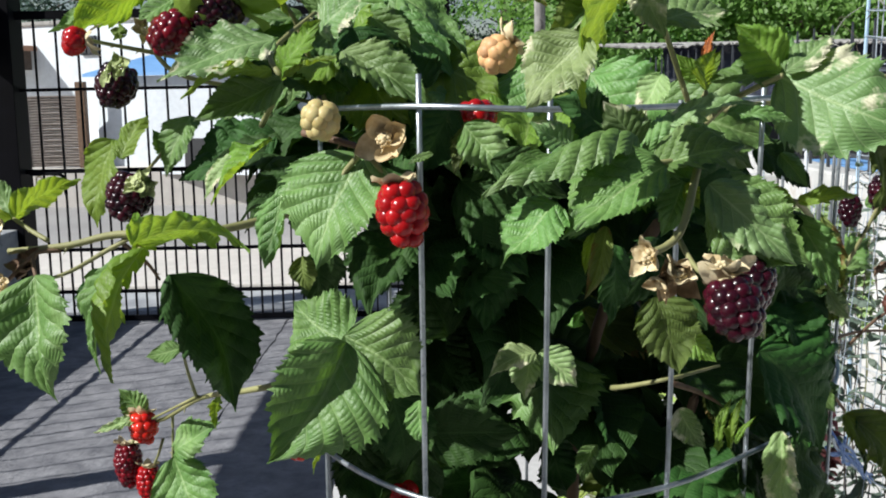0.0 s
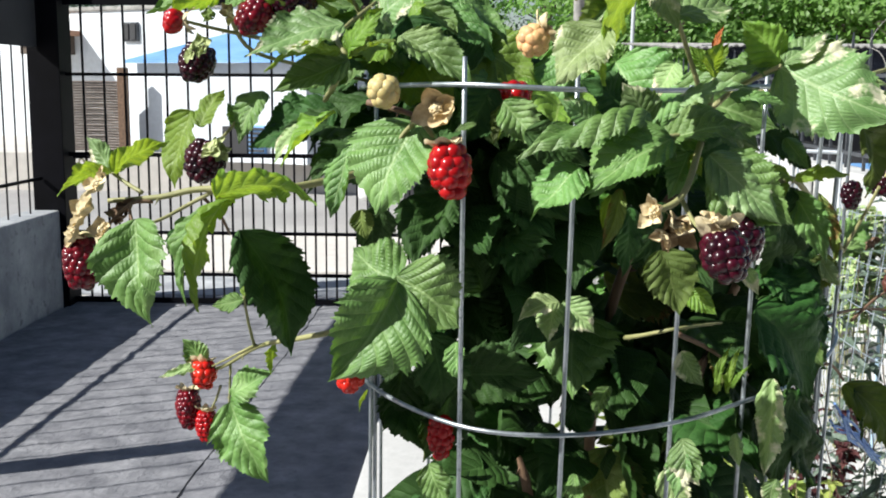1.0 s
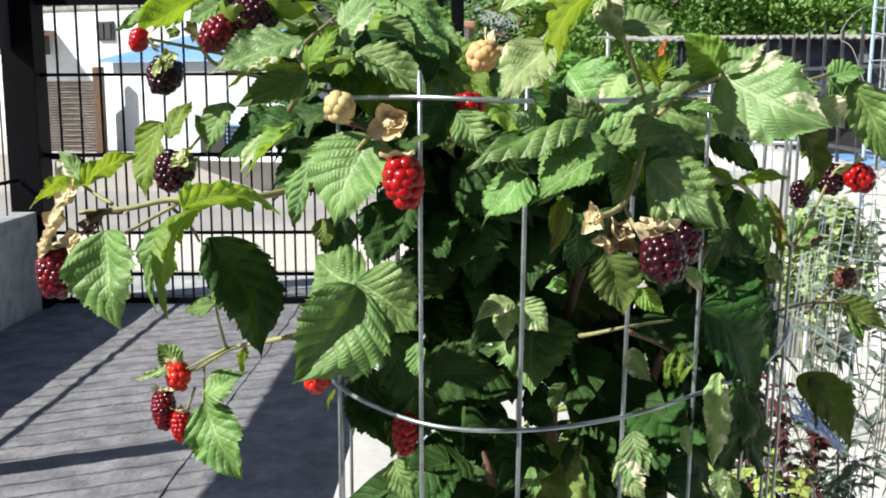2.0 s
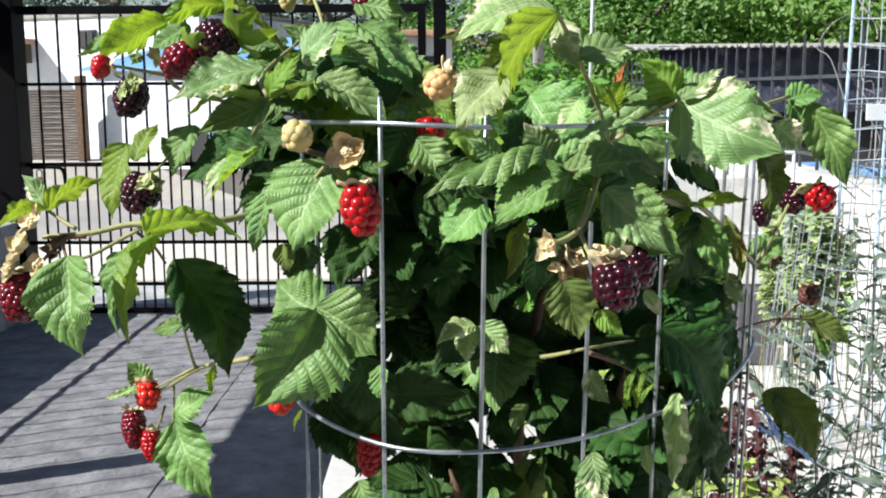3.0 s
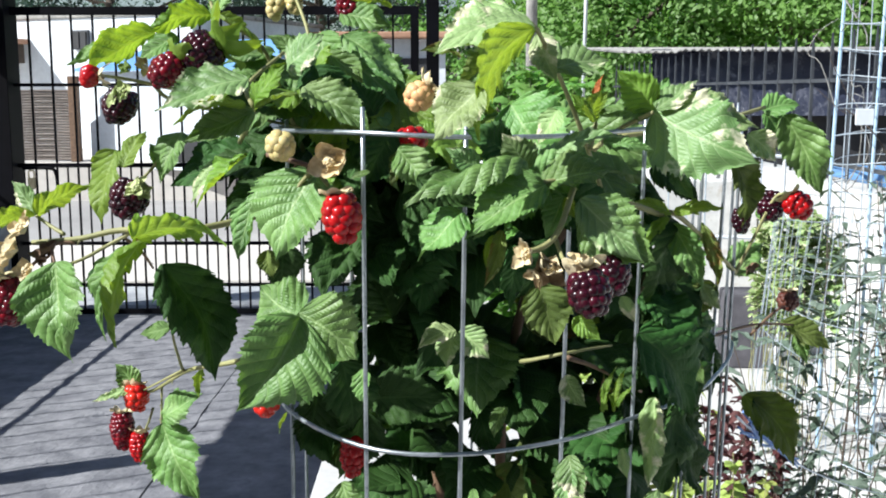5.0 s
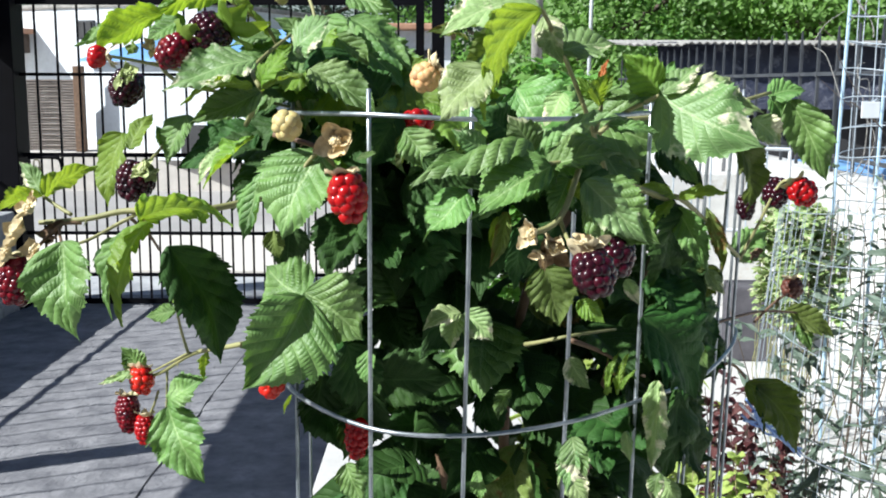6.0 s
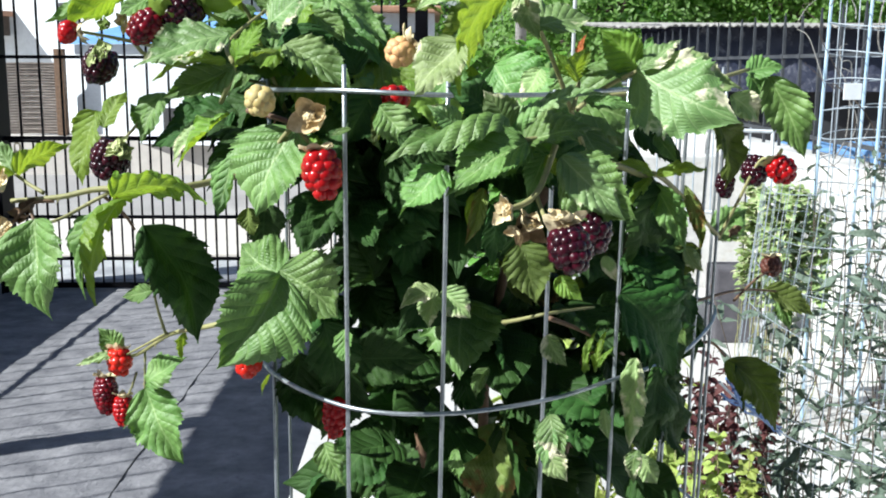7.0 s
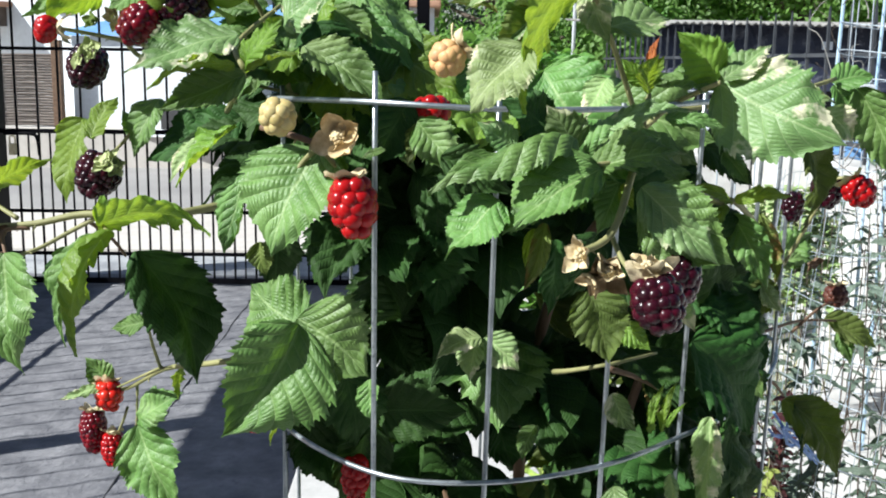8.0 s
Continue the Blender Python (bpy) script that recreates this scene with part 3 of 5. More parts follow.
def cane(points, radius=0.0022, end=0.0014, material=CANE, name="cane"):
    pts = spline(points, 5)
    bm = tube(bmesh.new(), pts, radius, 7, False, end)
    rng = random.Random(len(pts) * 7 + int(1000 * abs(points[0][0])))
    for i in range(2, len(pts) - 1, 3):
        d = Vector((rng.uniform(-1, 1), rng.uniform(-1, 1), rng.uniform(-1, 0.3))).normalized()
        bmesh.ops.create_cone(bm, segments=4, radius1=radius * 0.35, radius2=0.0001, depth=radius * 1.5, cap_ends=False,
                              matrix=Matrix.Translation(pts[i] + d * radius * 1.4) @ d.to_track_quat("Z", "Y").to_matrix().to_4x4())
    return part(name, bm, material, bush, "", True)


def drupelets(width, height, size, seed, squash=1.0):
    """A berry hanging down from the origin: rings of round drupelets over an egg-shaped core."""
    rng = random.Random(seed)
    bm = bmesh.new()
    size *= 0.74
    body = max(height - size * 1.4, size)
    n = max(3, int(round(body / (size * 0.92))))
    for k in range(n + 1):
        f = k / n
        z = -0.62 * size - body * f
        r = max(0.5 * width - 0.84 * size, 0.0) * math.sin(math.pi * (0.24 + 0.66 * f)) ** 0.7
        m = max(1, int(round(2 * math.pi * r / (size * 0.93)))) if r > size * 0.3 else 1
        for j in range(m):
            a = 2 * math.pi * (j + 0.5 * (k % 2)) / m + rng.uniform(-0.9, 0.9) / m
            s = size * rng.uniform(0.8, 0.96) * squash
            at = Vector((r * math.cos(a), r * math.sin(a), z + rng.uniform(-0.2, 0.2) * size))
            bmesh.ops.create_icosphere(bm, subdivisions=2, radius=s, matrix=Matrix.Translation(at) @ Matrix.Diagonal((1, 1, rng.uniform(0.92, 1.08), 1)))
    return bm


def sepals(radius, seed, count=5, curl=0.5):
    """A calyx round the origin, opening downwards: pointed sepals on a small disc."""
    rng = random.Random(seed)
    bm = bmesh.new()
    bmesh.ops.create_uvsphere(bm, u_segments=10, v_segments=6, radius=radius * 0.36, matrix=Matrix.Diagonal((1, 1, 0.6, 1)))
    for k in range(count):
        a = 2 * math.pi * k / count + rng.uniform(-0.2, 0.2)
        d, s = Vector((math.cos(a), math.sin(a), 0)), Vector((-math.sin(a), math.cos(a), 0))
        rows = []
        c = curl * rng.uniform(0.3, 1.7)
        tw, ln, ph = rng.uniform(-0.9, 0.9), rng.uniform(0.75, 1.25), rng.uniform(0, 6.28)
        for i in range(9):
            f = i / 8
            w = radius * 0.36 * math.sin(math.pi * (0.22 + 0.77 * f)) ** 0.8 + 0.00015
            p = d * radius * ln * f * (1 - 0.25 * f * abs(c)) + Vector((0, 0, radius * c * f * f + radius * 0.06 * math.sin(7 * f + ph)))
            e = s * math.cos(tw * f) + Vector((0, 0, math.sin(tw * f)))
            rows.append([bm.verts.new(p + e * w * q + Vector((0, 0, radius * (0.13 * q * q + 0.03 * math.sin(9 * f + 3 * q + ph))))) for q in (-1, -0.5, 0, 0.5, 1)])
        for i in range(8):
            for j in range(4):
                bm.faces.new((rows[i][j], rows[i][j + 1], rows[i + 1][j + 1], rows[i + 1][j]))
    return bm


BERRIES = [0]


def berry(at, width, height, material, lean=(0, 0, -1), size=0.0052, cap=STRAW, curl=-0.3, label="", squash=1.0, cap_size=0.85):
    """A berry whose middle is at `at`; lean: the way in which its tip points."""
    BERRIES[0] += 1
    at, lean = Vector(at), Vector(lean).normalized()
    turn = (-lean).to_track_quat("Z", "Y").to_matrix().to_4x4()
    top = at - lean * height * 0.5
    bm = drupelets(width, height, size, BERRIES[0], squash)
    bm.transform(Matrix.Translation(top) @ turn)
    b = part("berry", bm, material, bush, label, True)
    if cap is not None:
        bm = sepals(width * (cap_size if cap is not STRAW else 0.56), BERRIES[0], 5, curl)
        bm.transform(Matrix.Translation(top - lean * 0.0005) @ turn)
        part("calyx", bm, cap, b, "", True)
    return b



def dried_calyx(at, radius, lean=(0, -0.3, -1), count=5, material=STRAW, curl=0.2):
    """What is left of a picked berry: papery, cupped and crumpled dry sepals round the withered core."""
    BERRIES[0] += 1
    rng = random.Random(500 + BERRIES[0])
    lean = Vector(lean).normalized()
    m = Matrix.Translation(at) @ (-lean).to_track_quat("Z", "Y").to_matrix().to_4x4()
    bm = bmesh.new()
    for k in range(count):
        a = 2 * math.pi * k / count + rng.uniform(-0.35, 0.35)
        d, e, up = Vector((math.cos(a), math.sin(a), 0)), Vector((-math.sin(a), math.cos(a), 0)), Vector((0, 0, -1))
        ln, rise, ph, roll = rng.uniform(0.65, 1.0), rng.uniform(0.2, 1.0) + curl, rng.uniform(0, 50), rng.uniform(-0.7, 0.7)
        rows = []
        for i in range(10):
            f = i / 9
            w = radius * 0.46 * math.sin(math.pi * (0.16 + 0.83 * f ** 0.85)) ** 0.9 + 0.0001
            bow = rise * f
            p = d * radius * ln * (0.2 + f * math.cos(0.6 * bow)) + up * radius * ln * 0.75 * f * math.sin(bow)
            row = []
            for q in (-1, -0.6, -0.2, 0.2, 0.6, 1):
                lift = 0.55 * q * q * w + radius * 0.16 * noise.noise(Vector((f * 3 + ph, q * 1.4, ph))) + roll * q * w * f
                row.append(bm.verts.new(p + e * w * q * (1 - 0.2 * abs(q)) + (up * math.cos(bow) - d * math.sin(bow)) * lift))
            rows.append(row)
        for i in range(9):
            for j in range(5):
                bm.faces.new((rows[i][j], rows[i][j + 1], rows[i + 1][j + 1], rows[i + 1][j]))
    bm.transform(m)
    ob = part("dried_calyx", bm, material, bush, "pale green calyx" if material is SEPAL else "dry straw-coloured calyx", True)
    bm = bmesh.new()
    for k in range(12):
        a, r = k * 2.4, radius * 0.085 * math.sqrt(k)
        bmesh.ops.create_icosphere(bm, subdivisions=1, radius=radius * rng.uniform(0.09, 0.15),
                                   matrix=Matrix.Translation((r * math.cos(a), r * math.sin(a), -radius * (0.34 - 0.025 * k))))
    bm.transform(m)
    part("core", bm, material, ob, "", True)
    return ob


def cupped_calyx(at, radius, face):
    """A picked berry's dry cup: four broad papery sepals round a sunken core, one of them bent right back."""
    BERRIES[0] += 1
    rng = random.Random(900 + BERRIES[0])
    m = Matrix.Translation(at) @ Vector(face).normalized().to_track_quat("Z", "Y").to_matrix().to_4x4()
    bm = bmesh.new()
    for k, (turn, rise, ln, wide) in enumerate(((1.95, 1.5, 1.0, 0.46), (0.5, 1.0, 0.95, 0.42), (-0.85, 1.2, 1.0, 0.66), (3.5, 0.1, 1.15, 0.5))):
        d, e = Vector((math.cos(turn), math.sin(turn), 0)), Vector((-math.sin(turn), math.cos(turn), 0))
        rows, ph = [], rng.uniform(0, 40)
        for i in range(12):
            f = i / 11
            bow = rise * f ** 1.2
            p = d * radius * ln * (0.12 + math.sin(min(bow, 1.5)) / max(rise, 0.4) if rise > 0.5 else 0.12 + f * 0.95)
            p = p + Vector((0, 0, radius * ln * (0.85 * (1 - math.cos(bow)) if rise > 0.5 else -0.25 * f)))
            w = radius * wide * math.sin(math.pi * (0.2 + 0.77 * f)) ** 0.75
            row = []
            for q in (-1, -0.66, -0.33, 0, 0.33, 0.66, 1):
                lift = radius * (0.22 * q * q + 0.10 * noise.noise(Vector((f * 2.5 + ph, q * 1.5, ph))))
                row.append(bm.verts.new(p + e * w * q + Vector((0, 0, lift)) - d * lift * 0.5 * f))
            rows.append(row)
        for i in range(11):
            for j in range(6):
                bm.faces.new((rows[i][j], rows[i][j + 1], rows[i + 1][j + 1], rows[i + 1][j]))
    bm.transform(m)
    ob = part("dried_calyx", bm, STRAW_GOLD, bush, "golden cupped dry calyx", True)
    bm = bmesh.new()
    for k in range(20):
        a, r = k * 2.4, radius * 0.06 * math.sqrt(k)
        bmesh.ops.create_icosphere(bm, subdivisions=1, radius=radius * rng.uniform(0.07, 0.11),
                                   matrix=Matrix.Translation((r * math.cos(a), r * math.sin(a), radius * (0.34 - 0.009 * k))))
    bm.transform(m)
    part("core", bm, STRAW_GOLD, ob, "", True)
    return ob


# leaves that stand out, cluster by cluster
leaf((-0.101, 0.522, 1.424), (-0.133, 0.508, 1.406), 0.68, (-0.3, 0.45, 0.8), 12, 0.10, 0, LEAF_LIGHT)
leaf((-0.079, 0.546, 1.434), (-0.110, 0.534, 1.426), 0.60, (-0.3, 0.45, 0.8), 12, 0.10, 0, LEAF_LIGHT)
leaf((-0.096, 0.544, 1.424), (-0.114, 0.536, 1.411), 0.70, (-0.2, -0.7, 0.5), 10, 0.05, 0, LEAF_GREEN)
leaf((-0.079, 0.560, 1.434), (-0.054, 0.560, 1.418), 0.42, (0.2, -0.3, 0.9), 18, 0.15, 0, LEAF_LIGHT)
leaf((-0.083, 0.572, 1.435), (-0.075, 0.578, 1.455), 0.60, (-0.25, -0.85, 0.45), 12, 0.05, 0, LEAF_GREEN)
leaf((-0.129, 0.554, 1.418), (-0.153, 0.546, 1.411), 0.50, (-0.35, -0.6, 0.72), 12, 0.05, 0, LEAF_GREEN)
leaf((-0.051, 0.488, 1.402), (-0.090, 0.474, 1.388), 0.66, (-0.42, -0.62, 0.65), 14, 0.08, 0, LEAF_SOFT)
leaf((-0.052, 0.485, 1.391), (-0.083, 0.475, 1.386), 0.34, (0, 0.35, 0.9), 12, 0.08, 0, LEAF_LIGHT)
leaf((-0.049, 0.490, 1.387), (-0.080, 0.480, 1.376), 0.52, (-0.3, -0.9, 0.35), 12, 0.05, 0, LEAF_GREEN)
leaf((-0.052, 0.509, 1.388), (-0.038, 0.501, 1.410), 0.58, (-0.75, -0.55, 0.3), 16, 0.06, 0, LEAF_LIGHT)
leaf((-0.050, 0.498, 1.388), (-0.030, 0.492, 1.396), 0.30, (-0.3, -0.2, 0.9), 20, 0.10, 0, LEAF_LIGHT)
leaf((-0.041, 0.539, 1.407), (-0.022, 0.531, 1.424), 0.95, (-0.55, -0.68, 0.48), 8, 0.04, 0, LEAF_SOFT)
leaf((-0.055, 0.595, 1.417), (-0.085, 0.585, 1.410), 0.50, (-0.35, -0.6, 0.72), 12, 0.08, 0, LEAF_GREEN)
leaf((-0.014, 0.552, 1.425), (0.021, 0.538, 1.398), 0.50, (0.55, -0.55, 0.6), 12, 0.08, 0, LEAF_GREEN)
leaf((0.009, 0.600, 1.442), (-0.016, 0.600, 1.449), 0.50, (-0.45, 0.25, 0.85), 12, 0.05, 0, LEAF_LIGHT)
leaf((-0.021, 0.615, 1.439), (0.010, 0.605, 1.431), 0.62, (0.2, -0.75, 0.5), 12, 0.10, 0, LEAF_GREEN)
leaf((-0.029, 0.554, 1.409), (-0.013, 0.545, 1.384), 0.95, (0.5, -0.8, 0.1), 10, 0.05, 0, LEAF_SHADED)
leaf((-0.030, 0.516, 1.398), (0.003, 0.504, 1.378), 0.50, (0.2, -0.8, 0.5), 24, 0.06, 15, LEAF_GREEN)
leaf((-0.025, 0.579, 1.417), (-0.005, 0.571, 1.401), 0.70, (0.3, -0.8, 0.4), 14, 0.05, 0, LEAF_GREEN)
leaf((-0.035, 0.569, 1.412), (-0.054, 0.561, 1.425), 0.50, (-0.55, -0.68, 0.48), 10, 0.06, 0, LEAF_GREEN)
leaf((0.002, 0.546, 1.384), (-0.009, 0.553, 1.404), 0.80, (0.5, -0.8, 0.1), 10, 0.05, 0, LEAF_SHADED)
leaf((0.073, 0.443, 1.421), (0.046, 0.427, 1.379), 0.72, (-0.6, 0.45, 0.65), 12, 0.20, 0, LEAF_LIGHT)
leaf((0.076, 0.475, 1.425), (0.033, 0.460, 1.414), 0.66, (-0.45, -0.72, 0.5), 8, 0.14, 0, LEAF_PALE, 1.5)
leaf((0.071, 0.484, 1.427), (0.042, 0.476, 1.425), 0.55, (-0.4, -0.5, 0.75), 10, 0.08, 0, LEAF_PALE)
leaf((0.052, 0.426, 1.397), (0.033, 0.419, 1.377), 0.85, (-0.5, -0.7, 0.5), 10, 0.06, 0, LEAF_PALE)
leaf((0.059, 0.469, 1.411), (0.042, 0.461, 1.391), 0.62, (0.2, -0.85, 0.3), 14, 0.10, 10, LEAF_DRY)
leaf((0.045, 0.478, 1.411), (0.027, 0.472, 1.414), 0.35, (-0.35, -0.6, 0.72), 25, 0.10, 20, LEAF_DRY)
leaf((0.080, 0.499, 1.422), (0.088, 0.491, 1.400), 0.55, (-0.5, -0.65, 0.5), 16, 0.05, 0, LEAF_PALE)
leaf((0.086, 0.500, 1.406), (0.115, 0.510, 1.412), 0.85, (-0.3, -0.6, 0.7), 14, 0.10, 0, LEAF_SOFT)
leaf((0.111, 0.527, 1.385), (0.099, 0.523, 1.395), 0.55, (-0.55, -0.68, 0.48), 14, 0.05, 0, LEAF_LIGHT)
leaf((0.112, 0.530, 1.385), (0.118, 0.530, 1.397), 0.50, (-0.55, -0.68, 0.48), 14, 0.05, 0, LEAF_LIGHT)
leaf((0.092, 0.518, 1.387), (0.082, 0.512, 1.371), 0.75, (-0.55, -0.68, 0.48), 16, 0.05, 0, LEAF_PALE)
leaf((0.138, 0.522, 1.386), (0.179, 0.488, 1.366), 0.78, (-0.7, -0.45, 0.55), 4, 0.05, 0, LEAF_SOFT, 0.3)
leaf((0.139, 0.516, 1.387), (0.160, 0.524, 1.404), 0.55, (-0.55, -0.68, 0.48), 14, 0.06, 0, LEAF_SOFT)
leaf((0.149, 0.540, 1.388), (0.200, 0.550, 1.380), 0.60, (-0.6, -0.55, 0.5), 10, 0.05, 0, LEAF_PALE)
leaf((0.138, 0.520, 1.387), (0.120, 0.520, 1.406), 0.72, (-0.6, -0.6, 0.5), 14, 0.06, 0, LEAF_LIGHT)
leaf((0.138, 0.521, 1.385), (0.111, 0.529, 1.386), 0.55, (-0.35, -0.6, 0.72), 12, 0.08, 0, LEAF_GREEN)
leaf((0.142, 0.542, 1.385), (0.151, 0.548, 1.404), 0.50, (-0.3, -0.8, 0.4), 14, 0.08, 0, LEAF_GREEN)
leaf((0.227, 0.600, 1.383), (0.250, 0.600, 1.337), 0.48, (-0.5, -0.75, 0.4), 24, 0.08, 0, LEAF_GREEN)
leaf((0.216, 0.602, 1.385), (0.238, 0.608, 1.388), 0.85, (-0.3, -0.7, 0.6), 14, 0.08, 0, LEAF_GREEN)
leaf((0.219, 0.610, 1.384), (0.231, 0.610, 1.363), 0.70, (0.1, -0.9, 0.3), 14, 0.06, 0, LEAF_GREEN)
leaf((0.188, 0.560, 1.363), (0.202, 0.570, 1.323), 0.62, (0.5, -0.7, 0.3), 16, 0.08, 0, LEAF_OLIVE)
leaf((0.193, 0.552, 1.374), (0.211, 0.558, 1.359), 0.60, (-0.55, -0.68, 0.48), 10, 0.08, 0, LEAF_PALE)
leaf((0.243, 0.700, 1.314), (0.265, 0.700, 1.327), 0.50, (-0.25, -0.85, 0.45), 10, 0.05, 0, LEAF_GREEN)
leaf((0.062, 0.455, 1.337), (0.054, 0.450, 1.313), 0.30, (-0.25, -0.85, 0.45), 24, 0.05, 25, LEAF_DRY)
leaf((0.069, 0.480, 1.327), (0.068, 0.480, 1.297), 0.50, (0.5, -0.78, 0.2), 12, 0.05, 0, LEAF_SHADED)
leaf((0.077, 0.449, 1.314), (0.084, 0.441, 1.290), 0.85, (0.2, -0.9, 0.35), 12, 0.06, 0, LEAF_OLIVE)
leaf((0.156, 0.550, 1.334), (0.182, 0.550, 1.338), 0.36, (-0.5, -0.6, 0.6), 14, 0.10, 0, LEAF_LIGHT)
leaf((0.155, 0.550, 1.328), (0.170, 0.540, 1.295), 0.44, (-0.6, -0.65, 0.45), 14, 0.08, 0, LEAF_GREEN)
leaf((0.157, 0.560, 1.329), (0.142, 0.550, 1.275), 0.80, (0.78, -0.6, -0.05), 10, 0.06, 0, LEAF_SHADED)
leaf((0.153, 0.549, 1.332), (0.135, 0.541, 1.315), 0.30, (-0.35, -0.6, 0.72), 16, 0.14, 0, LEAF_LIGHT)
leaf((0.158, 0.620, 1.354), (0.188, 0.620, 1.334), 0.60, (0.78, -0.6, -0.05), 12, 0.06, 0, LEAF_SHADED)
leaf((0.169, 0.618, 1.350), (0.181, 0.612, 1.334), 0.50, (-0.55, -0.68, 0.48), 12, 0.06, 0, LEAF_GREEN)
leaf((0.163, 0.630, 1.366), (0.167, 0.630, 1.351), 0.60, (0.78, -0.6, -0.05), 12, 0.04, 0, LEAF_SHADED)
leaf((0.182, 0.600, 1.323), (0.194, 0.600, 1.284), 0.22, (-0.25, -0.85, 0.45), 30, 0.05, 30, LEAF_DRY)
leaf((0.230, 0.720, 1.277), (0.259, 0.730, 1.292), 0.70, (0.3, -0.85, 0.3), 12, 0.06, 0, LEAF_GREEN)
leaf((0.231, 0.711, 1.275), (0.258, 0.719, 1.277), 0.45, (-0.55, -0.68, 0.48), 12, 0.06, 0, LEAF_GREEN)
leaf((0.186, 0.579, 1.291), (0.166, 0.571, 1.274), 0.60, (0.4, -0.85, 0.3), 12, 0.06, 0, LEAF_OLIVE)
leaf((0.177, 0.570, 1.292), (0.188, 0.570, 1.278), 0.50, (-0.55, -0.68, 0.48), 12, 0.06, 0, LEAF_PALE)
leaf((-0.166, 0.529, 1.335), (-0.190, 0.521, 1.328), 0.80, (-0.35, 0.35, 0.85), 14, 0.12, 0, LEAF_LIGHT)
leaf((-0.167, 0.533, 1.334), (-0.143, 0.542, 1.351), 0.80, (-0.3, 0.35, 0.85), 12, 0.10, 0, LEAF_LIGHT)
leaf((-0.171, 0.542, 1.334), (-0.185, 0.548, 1.351), 0.60, (-0.55, -0.68, 0.48), 14, 0.06, 0, LEAF_SOFT)
leaf((-0.156, 0.635, 1.362), (-0.168, 0.635, 1.318), 0.72, (-0.6, -0.6, 0.5), 14, 0.06, 0, LEAF_LIGHT)
leaf((-0.143, 0.601, 1.354), (-0.133, 0.609, 1.375), 0.75, (-0.5, -0.7, 0.5), 14, 0.05, 0, LEAF_LIGHT)
leaf((-0.110, 0.610, 1.373), (-0.123, 0.600, 1.346), 0.55, (-0.4, -0.75, 0.5), 14, 0.08, 10, LEAF_GREEN)
leaf((-0.121, 0.620, 1.354), (-0.133, 0.620, 1.367), 0.60, (-0.25, -0.85, 0.45), 12, 0.05, 0, LEAF_GREEN)
leaf((-0.064, 0.556, 1.363), (-0.091, 0.544, 1.340), 0.50, (-0.5, -0.4, 0.75), 16, 0.08, 0, LEAF_LIGHT)
leaf((-0.079, 0.569, 1.357), (-0.097, 0.561, 1.339), 0.50, (-0.55, -0.68, 0.48), 14, 0.06, 0, LEAF_PALE)
leaf((-0.047, 0.474, 1.351), (-0.056, 0.466, 1.324), 0.50, (-0.5, -0.75, 0.4), 12, 0.06, 0, LEAF_GREEN)
leaf((-0.111, 0.504, 1.327), (-0.063, 0.490, 1.331), 0.66, (-0.15, 0.4, 0.9), 12, 0.20, 0, LEAF_LIGHT)
leaf((-0.102, 0.487, 1.328), (-0.114, 0.473, 1.282), 0.26, (-0.2, 0.3, 0.9), 24, 0.16, 10, LEAF_LIGHT)
leaf((-0.113, 0.502, 1.324), (-0.125, 0.488, 1.282), 0.46, (-0.6, -0.6, 0.5), 18, 0.08, 0, LEAF_GREEN)
leaf((-0.139, 0.479, 1.320), (-0.131, 0.466, 1.276), 0.80, (-0.3, -0.88, 0.3), 30, 0.06, -8, LEAF_GREEN)
leaf((-0.131, 0.513, 1.312), (-0.128, 0.507, 1.291), 0.60, (0.5, -0.78, 0.2), 12, 0.05, 0, LEAF_SHADED)
leaf((-0.124, 0.603, 1.299), (-0.097, 0.627, 1.223), 0.48, (0.62, -0.75, 0.1), 14, 0.06, 15, LEAF_SHADED)
leaf((-0.135, 0.660, 1.249), (-0.155, 0.660, 1.245), 0.65, (-0.55, -0.68, 0.48), 12, 0.06, 0, LEAF_GREEN)
leaf((-0.135, 0.662, 1.250), (-0.130, 0.668, 1.267), 0.70, (-0.55, -0.68, 0.48), 12, 0.06, 0, LEAF_LIGHT)
leaf((-0.184, 0.745, 1.185), (-0.198, 0.745, 1.204), 0.75, (-0.2, -0.85, 0.5), 16, 0.05, 0, LEAF_GREEN)
leaf((-0.185, 0.739, 1.187), (-0.211, 0.731, 1.181), 0.30, (-0.55, -0.68, 0.48), 16, 0.06, 0, LEAF_PALE)
leaf((-0.161, 0.730, 1.168), (-0.131, 0.720, 1.190), 0.62, (-0.55, -0.68, 0.48), 12, 0.08, 0, LEAF_GREEN)
leaf((-0.163, 0.734, 1.163), (-0.136, 0.716, 1.112), 0.68, (-0.35, -0.85, 0.35), 12, 0.06, 0, LEAF_GREEN)
leaf((-0.121, 0.680, 1.217), (-0.125, 0.680, 1.198), 0.50, (-0.45, 0.25, 0.85), 12, 0.06, 0, LEAF_LIGHT)
leaf((-0.026, 0.462, 1.297), (-0.047, 0.480, 1.309), 0.95, (-0.5, -0.68, 0.52), 6, 0.06, 0, LEAF_GREEN)
leaf((-0.027, 0.462, 1.300), (-0.001, 0.455, 1.280), 1.1, (-0.55, -0.68, 0.48), 6, 0.05, 0, LEAF_GREEN)
leaf((-0.026, 0.460, 1.298), (-0.052, 0.446, 1.259), 0.82, (0.38, -0.85, 0.3), 24, 0.08, 0, LEAF_GREEN)
